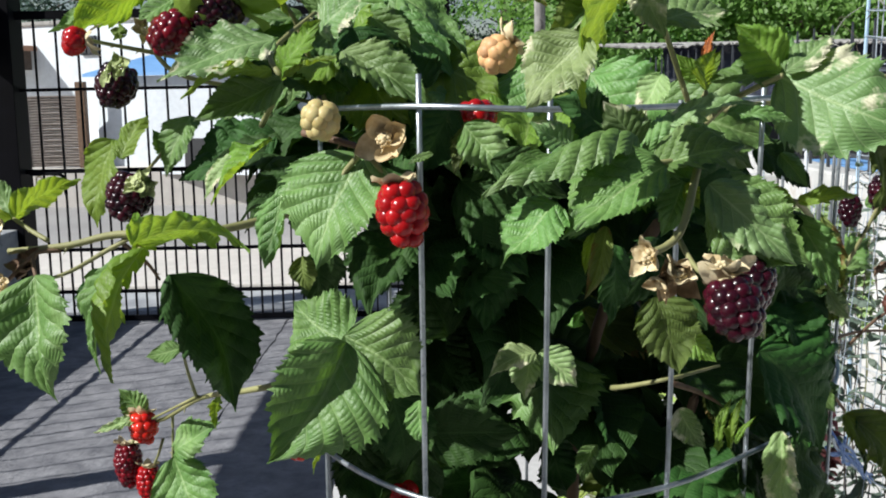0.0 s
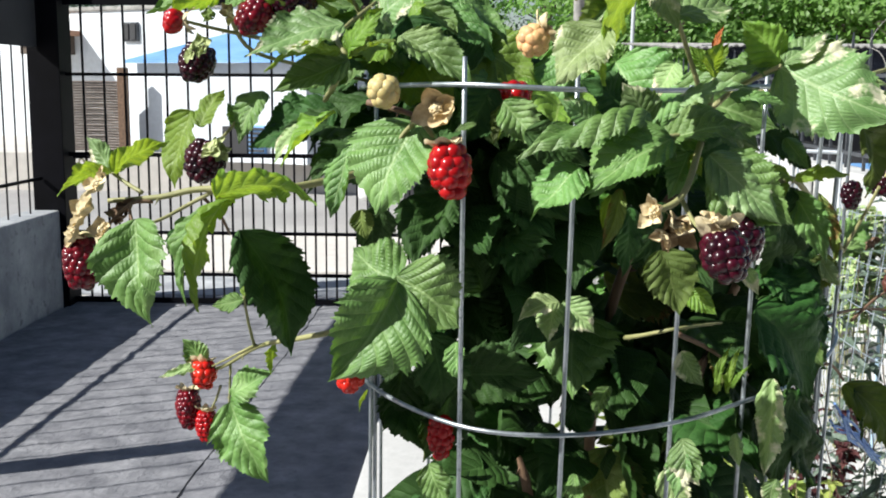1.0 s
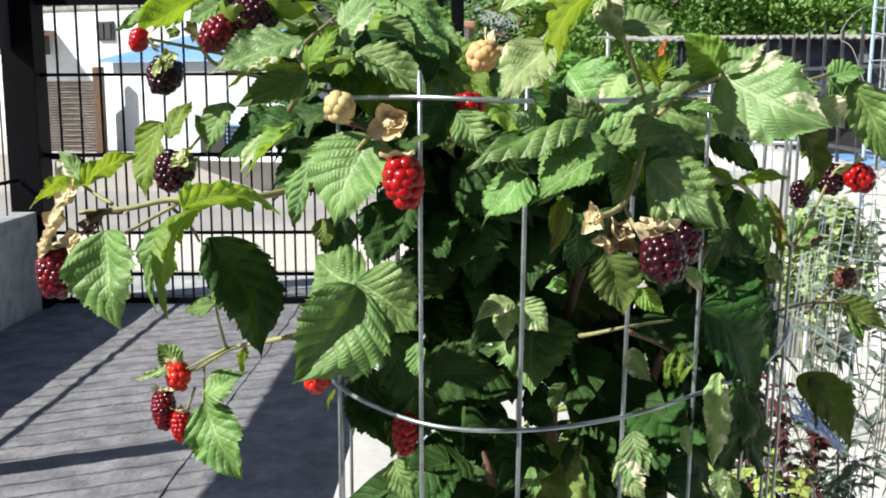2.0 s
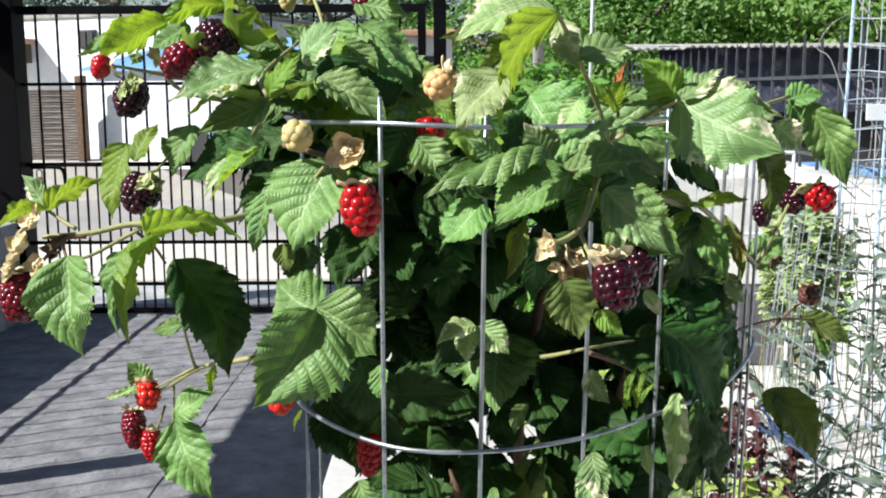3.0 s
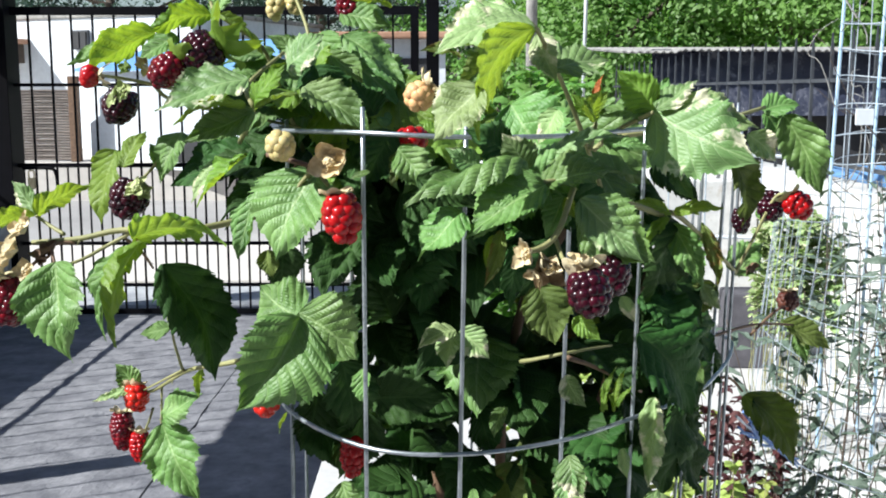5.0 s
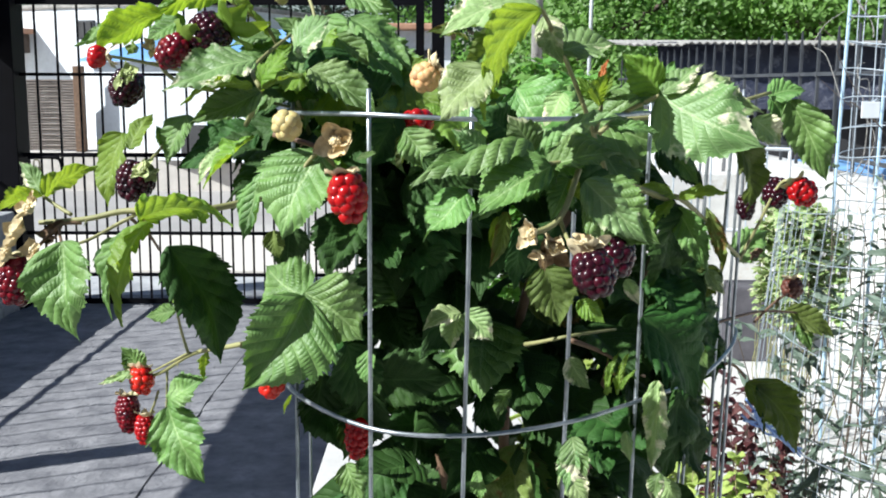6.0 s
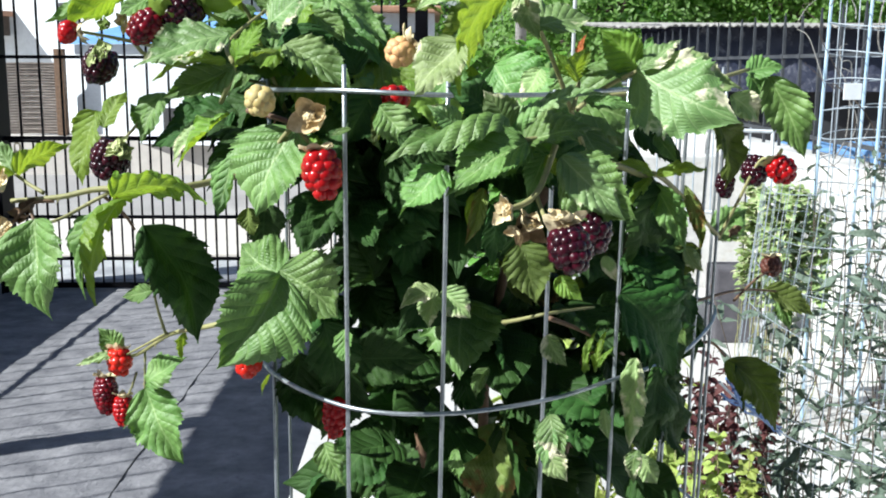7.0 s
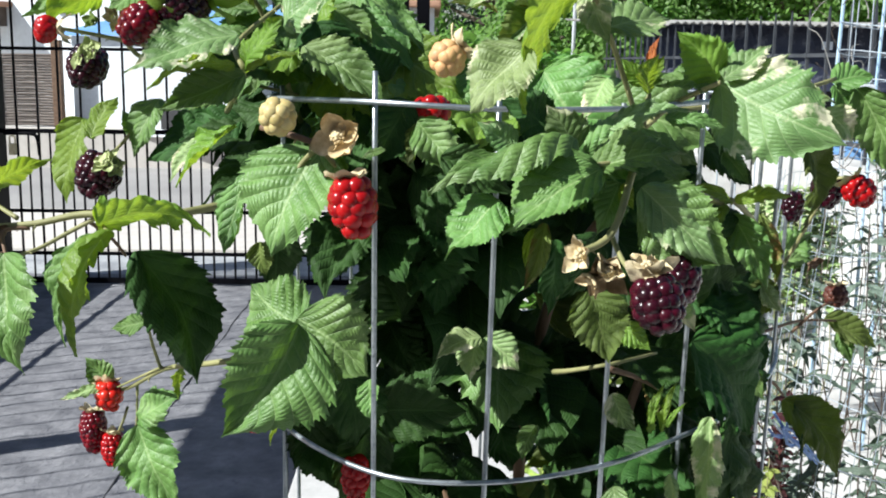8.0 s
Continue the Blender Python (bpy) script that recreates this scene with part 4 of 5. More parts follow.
leaf((-0.017, 0.452, 1.362), (-0.034, 0.438, 1.328), 0.98, (-0.36, -0.8, 0.48), 8, 0.06, 0, LEAF_GREEN)
leaf((-0.043, 0.480, 1.325), (-0.041, 0.480, 1.312), 0.80, (-0.25, -0.85, 0.45), 12, 0.06, 0, LEAF_DRY)
leaf((-0.041, 0.520, 1.322), (-0.042, 0.520, 1.296), 0.80, (0.5, -0.78, 0.2), 12, 0.06, 0, LEAF_SHADED)
leaf((0.004, 0.530, 1.377), (0.015, 0.520, 1.348), 0.35, (-0.25, -0.85, 0.45), 18, 0.06, 0, LEAF_GREEN)
leaf((0.012, 0.525, 1.377), (-0.002, 0.515, 1.350), 0.70, (0.5, -0.78, 0.2), 12, 0.06, 0, LEAF_SHADED)
leaf((0.005, 0.466, 1.361), (-0.004, 0.464, 1.359), 0.40, (-0.35, -0.6, 0.72), 12, 0.06, 0, LEAF_GREEN)
leaf((0.016, 0.494, 1.370), (0.032, 0.486, 1.352), 0.70, (-0.25, -0.85, 0.45), 12, 0.06, 0, LEAF_GREEN)
leaf((0.042, 0.518, 1.279), (0.038, 0.512, 1.261), 0.70, (-0.5, -0.7, 0.5), 16, 0.06, 0, LEAF_PALE)
leaf((0.045, 0.518, 1.279), (0.059, 0.512, 1.266), 0.80, (-0.4, -0.7, 0.5), 16, 0.06, 0, LEAF_PALE)
leaf((0.043, 0.513, 1.280), (0.024, 0.507, 1.273), 0.60, (-0.55, -0.68, 0.48), 18, 0.08, 0, LEAF_PALE)
leaf((-0.017, 0.550, 1.255), (-0.010, 0.550, 1.215), 0.75, (0.5, -0.8, 0.1), 14, 0.06, 0, LEAF_SHADED)
leaf((-0.032, 0.570, 1.233), (-0.042, 0.570, 1.197), 0.70, (0.5, -0.8, 0.1), 14, 0.06, 0, LEAF_SHADED)
leaf((-0.007, 0.560, 1.226), (-0.019, 0.560, 1.185), 0.70, (0.5, -0.8, 0.1), 14, 0.06, 0, LEAF_SHADED)
leaf((0.136, 0.530, 1.275), (0.171, 0.545, 1.227), 0.80, (0.78, -0.6, -0.05), 14, 0.08, 0, LEAF_SHADED)
leaf((0.158, 0.570, 1.261), (0.184, 0.580, 1.218), 0.70, (0.78, -0.6, -0.05), 14, 0.08, 0, LEAF_SHADED)
leaf((0.164, 0.570, 1.223), (0.182, 0.580, 1.167), 0.60, (0.78, -0.6, -0.05), 14, 0.08, 10, LEAF_SHADED)
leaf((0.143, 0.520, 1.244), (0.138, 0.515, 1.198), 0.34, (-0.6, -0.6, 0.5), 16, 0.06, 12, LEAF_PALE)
leaf((0.137, 0.578, 1.227), (0.160, 0.562, 1.180), 0.70, (0.78, -0.6, -0.05), 12, 0.06, 0, LEAF_SHADED)
leaf((0.215, 0.720, 1.226), (0.226, 0.720, 1.185), 0.60, (0.3, -0.9, 0.1), 14, 0.08, 0, LEAF_SHADED)
leaf((0.229, 0.739, 1.205), (0.216, 0.731, 1.182), 0.60, (0.3, -0.9, 0.1), 14, 0.08, 0, LEAF_SHADED)
leaf((0.254, 0.750, 1.178), (0.294, 0.740, 1.130), 0.58, (0.4, -0.8, 0.4), 14, 0.14, 0, LEAF_OLIVE)
leaf((0.261, 0.750, 1.177), (0.269, 0.750, 1.139), 0.50, (0.78, -0.6, -0.05), 12, 0.06, 0, LEAF_SHADED)
leaf((0.296, 0.800, 1.221), (0.335, 0.800, 1.200), 0.50, (0.1, -0.7, 0.7), 14, 0.12, 0, LEAF_OLIVE)
leaf((0.306, 0.799, 1.212), (0.314, 0.791, 1.190), 0.50, (-0.25, -0.85, 0.45), 14, 0.06, 0, LEAF_GREEN)
leaf((0.094, 0.488, 1.264), (0.103, 0.482, 1.250), 0.62, (-0.55, -0.68, 0.48), 14, 0.06, 0, LEAF_SOFT)
leaf((-0.033, 0.580, 1.227), (-0.020, 0.570, 1.187), 0.75, (0.5, -0.78, 0.2), 12, 0.06, 0, LEAF_SHADED)
leaf((-0.018, 0.549, 1.189), (-0.006, 0.541, 1.167), 0.70, (-0.55, -0.68, 0.48), 12, 0.06, 0, LEAF_GREEN)
leaf((-0.054, 0.600, 1.212), (-0.060, 0.600, 1.200), 0.50, (-0.45, 0.25, 0.85), 12, 0.04, 0, LEAF_LIGHT)
leaf((0.101, 0.558, 1.185), (0.113, 0.551, 1.165), 0.70, (-0.55, -0.68, 0.48), 12, 0.06, 0, LEAF_PALE)
leaf((0.152, 0.550, 1.182), (0.162, 0.550, 1.163), 0.60, (-0.55, -0.68, 0.48), 12, 0.06, 0, LEAF_PALE)
leaf((-0.004, 0.528, 1.257), (-0.002, 0.522, 1.238), 0.60, (-0.55, -0.68, 0.48), 12, 0.06, 0, LEAF_GREEN)
leaf((-0.003, 0.560, 1.232), (0.039, 0.550, 1.235), 0.70, (0.5, -0.78, 0.2), 12, 0.06, 0, LEAF_SHADED)
leaf((0.134, 0.598, 1.241), (0.136, 0.592, 1.220), 0.60, (-0.25, -0.85, 0.45), 14, 0.06, 0, LEAF_DRY)
leaf((0.008, 0.580, 1.272), (-0.006, 0.570, 1.302), 0.80, (0.5, -0.78, 0.2), 12, 0.05, 0, LEAF_SHADED)
leaf((0.030, 0.580, 1.307), (0.024, 0.570, 1.274), 0.80, (0.5, -0.78, 0.2), 12, 0.05, 0, LEAF_SHADED)
leaf((0.112, 0.530, 1.392), (0.115, 0.530, 1.405), 0.30, (-0.5, -0.8, 0.3), 30, 0.05, 0, LEAF_BUD)
leaf((0.139, 0.550, 1.290), (0.172, 0.540, 1.268), 0.60, (0.78, -0.6, -0.05), 14, 0.08, 0, LEAF_SHADED)
leaf((0.121, 0.497, 1.300), (0.127, 0.493, 1.288), 0.50, (-0.55, -0.68, 0.48), 14, 0.06, 0, LEAF_PALE)
leaf((0.101, 0.518, 1.285), (0.114, 0.512, 1.275), 0.60, (-0.55, -0.68, 0.48), 14, 0.08, 0, LEAF_LIGHT)
leaf((0.096, 0.488, 1.225), (0.103, 0.482, 1.205), 0.70, (-0.55, -0.68, 0.48), 14, 0.08, 0, LEAF_SOFT)
leaf((0.165, 0.558, 1.258), (0.176, 0.552, 1.241), 0.50, (-0.55, -0.68, 0.48), 14, 0.08, 0, LEAF_GREEN)
leaf((0.073, 0.459, 1.363), (0.020, 0.441, 1.352), 0.40, (-0.3, -0.35, 0.88), 14, 0.12, 0, LEAF_GREEN)
leaf((0.080, 0.449, 1.357), (0.045, 0.436, 1.338), 0.58, (-0.35, -0.75, 0.55), 18, 0.06, 0, LEAF_GREEN)
leaf((0.045, 0.447, 1.346), (0.025, 0.438, 1.328), 0.90, (-0.6, -0.55, 0.5), 5, 0.05, 0, LEAF_GREEN)
leaf((0.074, 0.468, 1.362), (0.062, 0.462, 1.378), 0.80, (-0.5, -0.6, 0.6), 6, 0.06, 0, LEAF_SOFT, 0.4)
leaf((0.052, 0.472, 1.363), (0.038, 0.468, 1.372), 0.75, (-0.5, -0.6, 0.6), 14, 0.06, 0, LEAF_SOFT)
leaf((0.067, 0.483, 1.366), (0.048, 0.476, 1.380), 0.85, (0.4, -0.85, 0.3), 10, 0.05, 0, LEAF_SHADED)
leaf((0.079, 0.465, 1.355), (0.112, 0.460, 1.364), 0.68, (-0.3, -0.45, 0.82), 20, 0.12, 0, LEAF_GREEN)
leaf((0.079, 0.480, 1.353), (0.119, 0.480, 1.344), 0.62, (0.3, -0.9, 0.1), 12, 0.06, 0, LEAF_SHADED)
leaf((0.094, 0.448, 1.351), (0.120, 0.437, 1.326), 0.50, (-0.4, -0.7, 0.6), 14, 0.10, 0, LEAF_SOFT)
leaf((0.089, 0.463, 1.351), (0.081, 0.457, 1.333), 0.66, (0.1, -0.85, 0.4), 14, 0.05, 0, LEAF_GREEN)
leaf((0.090, 0.459, 1.351), (0.093, 0.456, 1.342), 0.60, (-0.5, -0.6, 0.6), 16, 0.05, 0, LEAF_LIGHT)
leaf((0.059, 0.460, 1.334), (0.055, 0.455, 1.321), 0.35, (-0.4, -0.8, 0.4), 20, 0.05, 10, LEAF_LIGHT)
leaf((0.033, 0.498, 1.363), (0.018, 0.492, 1.349), 0.70, (0.3, -0.8, 0.2), 14, 0.08, 0, LEAF_SHADED)
leaf((0.018, 0.518, 1.371), (0.012, 0.512, 1.351), 0.40, (-0.6, -0.6, 0.4), 20, 0.06, 0, LEAF_OLIVE)
leaf((-0.115, 0.645, 1.287), (-0.091, 0.645, 1.260), 0.45, (-0.4, -0.8, 0.45), 10, 0.05, 0, LEAF_GREEN)
leaf((0.025, 0.482, 1.358), (0.053, 0.482, 1.344), 0.55, (0.5, -0.8, 0.1), 10, 0.05, 0, LEAF_SHADED)
leaf((0.067, 0.472, 1.417), (0.045, 0.462, 1.400), 0.70, (-0.5, -0.7, 0.5), 10, 0.10, 0, LEAF_SOFT)
leaf((0.082, 0.468, 1.357), (0.049, 0.455, 1.335), 0.80, (-0.5, -0.7, 0.5), 12, 0.08, 0, LEAF_GREEN)
leaf((0.098, 0.450, 1.350), (0.124, 0.436, 1.326), 0.75, (-0.65, -0.6, 0.5), 12, 0.10, 0, LEAF_GREEN)
leaf((0.078, 0.475, 1.358), (0.105, 0.472, 1.367), 0.85, (0.1, -0.85, 0.5), 12, 0.08, 0, LEAF_GREEN)
leaf((0.109, 0.520, 1.381), (0.112, 0.520, 1.398), 0.95, (-0.45, 0.4, 0.8), 12, 0.06, 0, LEAF_LIGHT)
leaf((0.163, 0.560, 1.228), (0.156, 0.555, 1.178), 0.70, (0.78, -0.6, -0.05), 14, 0.06, 0, LEAF_SHADED)
leaf((0.174, 0.600, 1.273), (0.190, 0.600, 1.233), 0.75, (0.78, -0.6, -0.05), 14, 0.06, 0, LEAF_SHADED)
leaf((0.149, 0.570, 1.304), (0.177, 0.565, 1.272), 0.85, (0.78, -0.6, -0.05), 14, 0.06, 0, LEAF_SHADED)
leaf((0.057, 0.620, 1.210), (0.069, 0.620, 1.180), 0.75, (0.5, -0.8, 0.1), 14, 0.06, 0, LEAF_SHADED)
leaf((0.043, 0.600, 1.232), (0.048, 0.600, 1.202), 0.75, (0.4, -0.85, 0.1), 14, 0.06, 0, LEAF_SHADED)
leaf((0.088, 0.500, 1.326), (0.072, 0.490, 1.300), 0.60, (0.5, -0.8, 0.1), 14, 0.06, 0, LEAF_SHADED)
leaf((0.097, 0.490, 1.221), (0.093, 0.485, 1.198), 0.50, (-0.55, -0.68, 0.48), 14, 0.08, 8, LEAF_SOFT)
leaf((0.141, 0.500, 1.203), (0.139, 0.500, 1.185), 0.50, (-0.55, -0.68, 0.48), 14, 0.08, 0, LEAF_SOFT)
leaf((0.129, 0.530, 1.214), (0.131, 0.530, 1.196), 0.35, (-0.55, -0.68, 0.48), 20, 0.08, 0, LEAF_PALE)
leaf((0.052, 0.520, 1.196), (0.054, 0.520, 1.179), 0.50, (-0.55, -0.68, 0.48), 14, 0.08, 0, LEAF_GREEN)
leaf((0.069, 0.530, 1.236), (0.062, 0.520, 1.223), 0.55, (-0.55, -0.68, 0.48), 16, 0.08, 10, LEAF_GREEN)
# Four slim bright blades added in place of a gap onto sunlit grass behind.
leaf((0.117, 0.520, 1.236), (0.122, 0.520, 1.260), 0.16, (-0.55, -0.68, 0.48), 20, 0.05, 0, LEAF_LIGHT)
leaf((0.123, 0.525, 1.235), (0.128, 0.525, 1.258), 0.16, (-0.55, -0.68, 0.48), 20, 0.05, 0, LEAF_LIGHT)
leaf((0.124, 0.520, 1.239), (0.132, 0.520, 1.251), 0.18, (-0.55, -0.68, 0.48), 20, 0.05, 0, LEAF_LIGHT)
leaf((0.120, 0.525, 1.236), (0.118, 0.525, 1.252), 0.18, (-0.55, -0.68, 0.48), 20, 0.05, 0, LEAF_LIGHT)
leaf((0.085, 0.478, 1.369), (0.117, 0.470, 1.378), 0.42, (-0.2, -0.5, 0.85), 14, 0.10, 0, LEAF_SOFT)
leaf((0.109, 0.485, 1.373), (0.131, 0.480, 1.371), 0.45, (-0.1, -0.6, 0.8), 14, 0.10, 0, LEAF_GREEN)
leaf((0.154, 0.545, 1.334), (0.132, 0.540, 1.341), 0.34, (-0.5, -0.6, 0.6), 14, 0.10, 0, LEAF_LIGHT)

# canes and twigs
cane([(-0.034, 0.600, 1.342), (-0.051, 0.550, 1.335), (-0.088, 0.520, 1.329), (-0.121, 0.520, 1.329), (-0.141, 0.520, 1.325), (-0.165, 0.520, 1.323)], 0.0021, 0.0012, CANE, "cane")
cane([(-0.110, 0.520, 1.331), (-0.127, 0.520, 1.322), (-0.140, 0.515, 1.315), (-0.151, 0.510, 1.312)], 0.0011, 0.0007, CANE, "twig")
cane([(-0.144, 0.520, 1.323), (-0.153, 0.515, 1.322), (-0.148, 0.505, 1.311)], 0.001, 0.0007, CANE_BROWN, "twig")
cane([(-0.153, 0.515, 1.322), (-0.162, 0.515, 1.314), (-0.174, 0.518, 1.302)], 0.001, 0.0007, CANE_BROWN, "twig")
cane([(-0.149, 0.520, 1.327), (-0.158, 0.525, 1.331), (-0.166, 0.530, 1.335)], 0.0011, 0.0007, CANE, "twig")
cane([(-0.113, 0.520, 1.332), (-0.114, 0.515, 1.328), (-0.106, 0.500, 1.325)], 0.0011, 0.0007, CANE, "twig")
cane([(-0.126, 0.540, 1.323), (-0.125, 0.570, 1.310), (-0.128, 0.600, 1.297)], 0.001, 0.0007, CANE_BROWN, "twig")
cane([(-0.011, 0.620, 1.263), (-0.068, 0.620, 1.242), (-0.096, 0.640, 1.231), (-0.133, 0.690, 1.213), (-0.168, 0.735, 1.187), (-0.185, 0.745, 1.183)], 0.002, 0.0011, CANE, "cane")
cane([(-0.136, 0.690, 1.214), (-0.135, 0.670, 1.234), (-0.135, 0.660, 1.251)], 0.0011, 0.0007, CANE, "twig")
cane([(-0.135, 0.690, 1.214), (-0.158, 0.720, 1.198), (-0.178, 0.740, 1.185)], 0.001, 0.0006, CANE, "twig")
cane([(-0.161, 0.730, 1.192), (-0.163, 0.735, 1.176), (-0.164, 0.735, 1.161)], 0.001, 0.0007, CANE, "twig")
cane([(-0.181, 0.745, 1.182), (-0.192, 0.755, 1.170), (-0.197, 0.756, 1.160)], 0.001, 0.0007, CANE, "twig")
cane([(-0.172, 0.745, 1.171), (-0.177, 0.750, 1.159), (-0.182, 0.750, 1.149)], 0.001, 0.0007, CANE, "twig")
cane([(0.121, 0.570, 1.345), (0.108, 0.535, 1.370), (0.098, 0.520, 1.391), (0.087, 0.500, 1.410), (0.078, 0.485, 1.424), (0.072, 0.480, 1.427)], 0.0013, 0.0009, CANE, "cane")
cane([(0.111, 0.530, 1.367), (0.123, 0.530, 1.377), (0.136, 0.510, 1.386)], 0.0014, 0.001, CANE, "twig")
cane([(0.108, 0.520, 1.368), (0.112, 0.530, 1.380), (0.113, 0.530, 1.393)], 0.0013, 0.0009, CANE, "twig")
cane([(0.122, 0.540, 1.373), (0.177, 0.570, 1.379), (0.216, 0.600, 1.387)], 0.0014, 0.001, CANE, "twig")
cane([(0.100, 0.500, 1.347), (0.129, 0.520, 1.341), (0.149, 0.550, 1.333), (0.162, 0.560, 1.330), (0.222, 0.680, 1.284), (0.237, 0.720, 1.273)], 0.0018, 0.0012, CANE, "cane")
cane([(0.079, 0.460, 1.357), (0.091, 0.470, 1.357), (0.104, 0.500, 1.350)], 0.0012, 0.0008, CANE, "twig")
cane([(0.093, 0.460, 1.355), (0.083, 0.440, 1.336), (0.070, 0.430, 1.331), (0.067, 0.430, 1.332)], 0.0014, 0.0011, CANE, "twig")
cane([(0.084, 0.450, 1.335), (0.087, 0.430, 1.326), (0.094, 0.420, 1.325)], 0.001, 0.0008, CANE, "twig")
cane([(-0.037, 0.450, 1.370), (-0.024, 0.445, 1.367), (-0.015, 0.445, 1.364)], 0.0013, 0.001, CANE_BROWN, "twig")
cane([(-0.018, 0.446, 1.363), (-0.023, 0.450, 1.358), (-0.027, 0.450, 1.352)], 0.0011, 0.0008, CANE, "twig")
cane([(-0.016, 0.446, 1.363), (-0.011, 0.446, 1.357), (-0.008, 0.446, 1.353)], 0.0011, 0.0008, CANE, "twig")
cane([(-0.073, 0.580, 1.369), (-0.053, 0.510, 1.387), (-0.059, 0.530, 1.399), (-0.045, 0.560, 1.416)], 0.0014, 0.0009, CANE, "twig")
cane([(-0.118, 0.610, 1.368), (-0.129, 0.615, 1.354), (-0.139, 0.620, 1.345)], 0.0011, 0.0007, CANE, "twig")
cane([(-0.088, 0.530, 1.396), (-0.102, 0.530, 1.399), (-0.117, 0.530, 1.402), (-0.124, 0.500, 1.404)], 0.0011, 0.0007, CANE, "twig")
cane([(-0.077, 0.550, 1.433), (-0.072, 0.530, 1.423), (-0.074, 0.520, 1.419)], 0.0011, 0.0008, CANE, "twig")
cane([(-0.111, 0.540, 1.407), (-0.102, 0.550, 1.392), (-0.073, 0.580, 1.384), (-0.033, 0.600, 1.374)], 0.0011, 0.0008, CANE, "twig")
cane([(-0.036, 0.620, 1.341), (-0.044, 0.600, 1.371), (-0.051, 0.580, 1.399), (-0.058, 0.570, 1.419), (-0.078, 0.560, 1.435), (-0.084, 0.570, 1.442)], 0.0014, 0.0009, CANE, "cane")
cane([(-0.023, 0.620, 1.350), (-0.033, 0.600, 1.396), (-0.037, 0.600, 1.427), (-0.048, 0.630, 1.450)], 0.0013, 0.0009, CANE, "cane")
cane([(0.077, 0.540, 1.2575), (0.083, 0.530, 1.261), (0.099, 0.520, 1.267), (0.127, 0.560, 1.261)], 0.0013, 0.0006, CANE, "cane")
cane([(0.100, 0.530, 1.262), (0.121, 0.560, 1.248), (0.151, 0.600, 1.224)], 0.0014, 0.0009, CANE_BROWN, "twig")
cane([(0.204, 0.700, 1.195), (0.232, 0.720, 1.200), (0.250, 0.740, 1.184)], 0.0013, 0.0009, CANE_BROWN, "twig")
cane([(0.210, 0.700, 1.231), (0.262, 0.760, 1.228), (0.304, 0.800, 1.219)], 0.0012, 0.0008, CANE_BROWN, "twig")
cane([(0.263, 0.770, 1.218), (0.274, 0.760, 1.235), (0.283, 0.752, 1.245)], 0.0012, 0.0008, CANE_BROWN, "twig")
cane([(0.231, 0.700, 1.277), (0.239, 0.690, 1.301), (0.249, 0.680, 1.329), (0.256, 0.672, 1.330)], 0.0012, 0.0008, CANE, "twig")
cane([(0.074, 0.660, 0.886), (0.069, 0.660, 1.050), (0.072, 0.650, 1.139), (0.074, 0.640, 1.209), (0.086, 0.620, 1.277), (0.104, 0.580, 1.322)], 0.0036, 0.003, CANE_BROWN, "main_stem")
cane([(0.059, 0.670, 0.878), (0.051, 0.660, 1.050), (0.036, 0.650, 1.139), (0.022, 0.640, 1.209), (0.002, 0.630, 1.275), (-0.016, 0.620, 1.324), (-0.033, 0.620, 1.350)], 0.0034, 0.0025, CANE_BROWN, "main_stem")
cane([(0.092, 0.690, 0.863), (0.106, 0.690, 1.034), (0.128, 0.690, 1.124), (0.140, 0.680, 1.197), (0.157, 0.660, 1.262), (0.160, 0.580, 1.325)], 0.0034, 0.0025, CANE_BROWN, "main_stem")

# berries
berry((-0.0042, 0.432, 1.3445), 0.0172, 0.0192, BERRY_RED, (0.12, -0.05, -1), 0.0053, STRAW, 0.1, "glossy ripe-red berry")
berry((-0.078, 0.511, 1.413), 0.0222, 0.0182, BERRY_BLACK, (-0.75, -0.2, -0.5), 0.0044, LEAF_LIGHT, 0.5, "glossy black ripe berry")
berry((-0.093, 0.505, 1.405), 0.0158, 0.0160, BERRY_DARK, (-0.7, -0.3, -0.6), 0.0046, LEAF_LIGHT, 0.5, "dark red berry")
berry((-0.127, 0.500, 1.403), 0.0111, 0.0084, BERRY_RED, (-1, -0.2, -0.1), 0.0048, STRAW, 0.5, "small red berry")
berry((-0.148, 0.616, 1.387), 0.0204, 0.0197, BERRY_BLACK, (-0.25, -0.3, -1), 0.0048, None, 0, "half-shrivelled black berry under pale sepals")
berry((-0.146, 0.619, 1.334), 0.0240, 0.0212, BERRY_BLACK, (-0.35, -0.2, -0.9), 0.005, None, 0, "glossy black ripe berry")
berry((-0.177, 0.518, 1.294), 0.0199, 0.0241, BERRY_DARK, (-0.1, -0.1, -1), 0.0048, STRAW, -0.2, "dark red berry")
berry((0.0262, 0.456, 1.3935), 0.0132, 0.0108, BERRY_PEACH, (-0.5, -0.2, -0.6), 0.0045, STRAW, 0.4, "shrivelled peach-coloured berry")
berry((0.0215, 0.530, 1.3715), 0.0175, 0.0124, BERRY_RED, (0.1, -0.1, -1), 0.0056, None, 0, "")
berry((-0.0292, 0.436, 1.3738), 0.0132, 0.0104, BERRY_GREEN, (0.25, -0.8, -0.6), 0.0046, None, 0, "dry yellow-green berry")
berry((0.0945, 0.413, 1.3165), 0.0182, 0.0178, BERRY_PURPLE, (0.25, -0.4, -0.85), 0.0046, STRAW, 0.5, "glossy purple-black ripe berry")
berry((0.108, 0.447, 1.319), 0.0175, 0.0194, BERRY_PURPLE, (0.2, -0.1, -1), 0.0046, STRAW, 0.2, "glossy purple-black ripe berry")
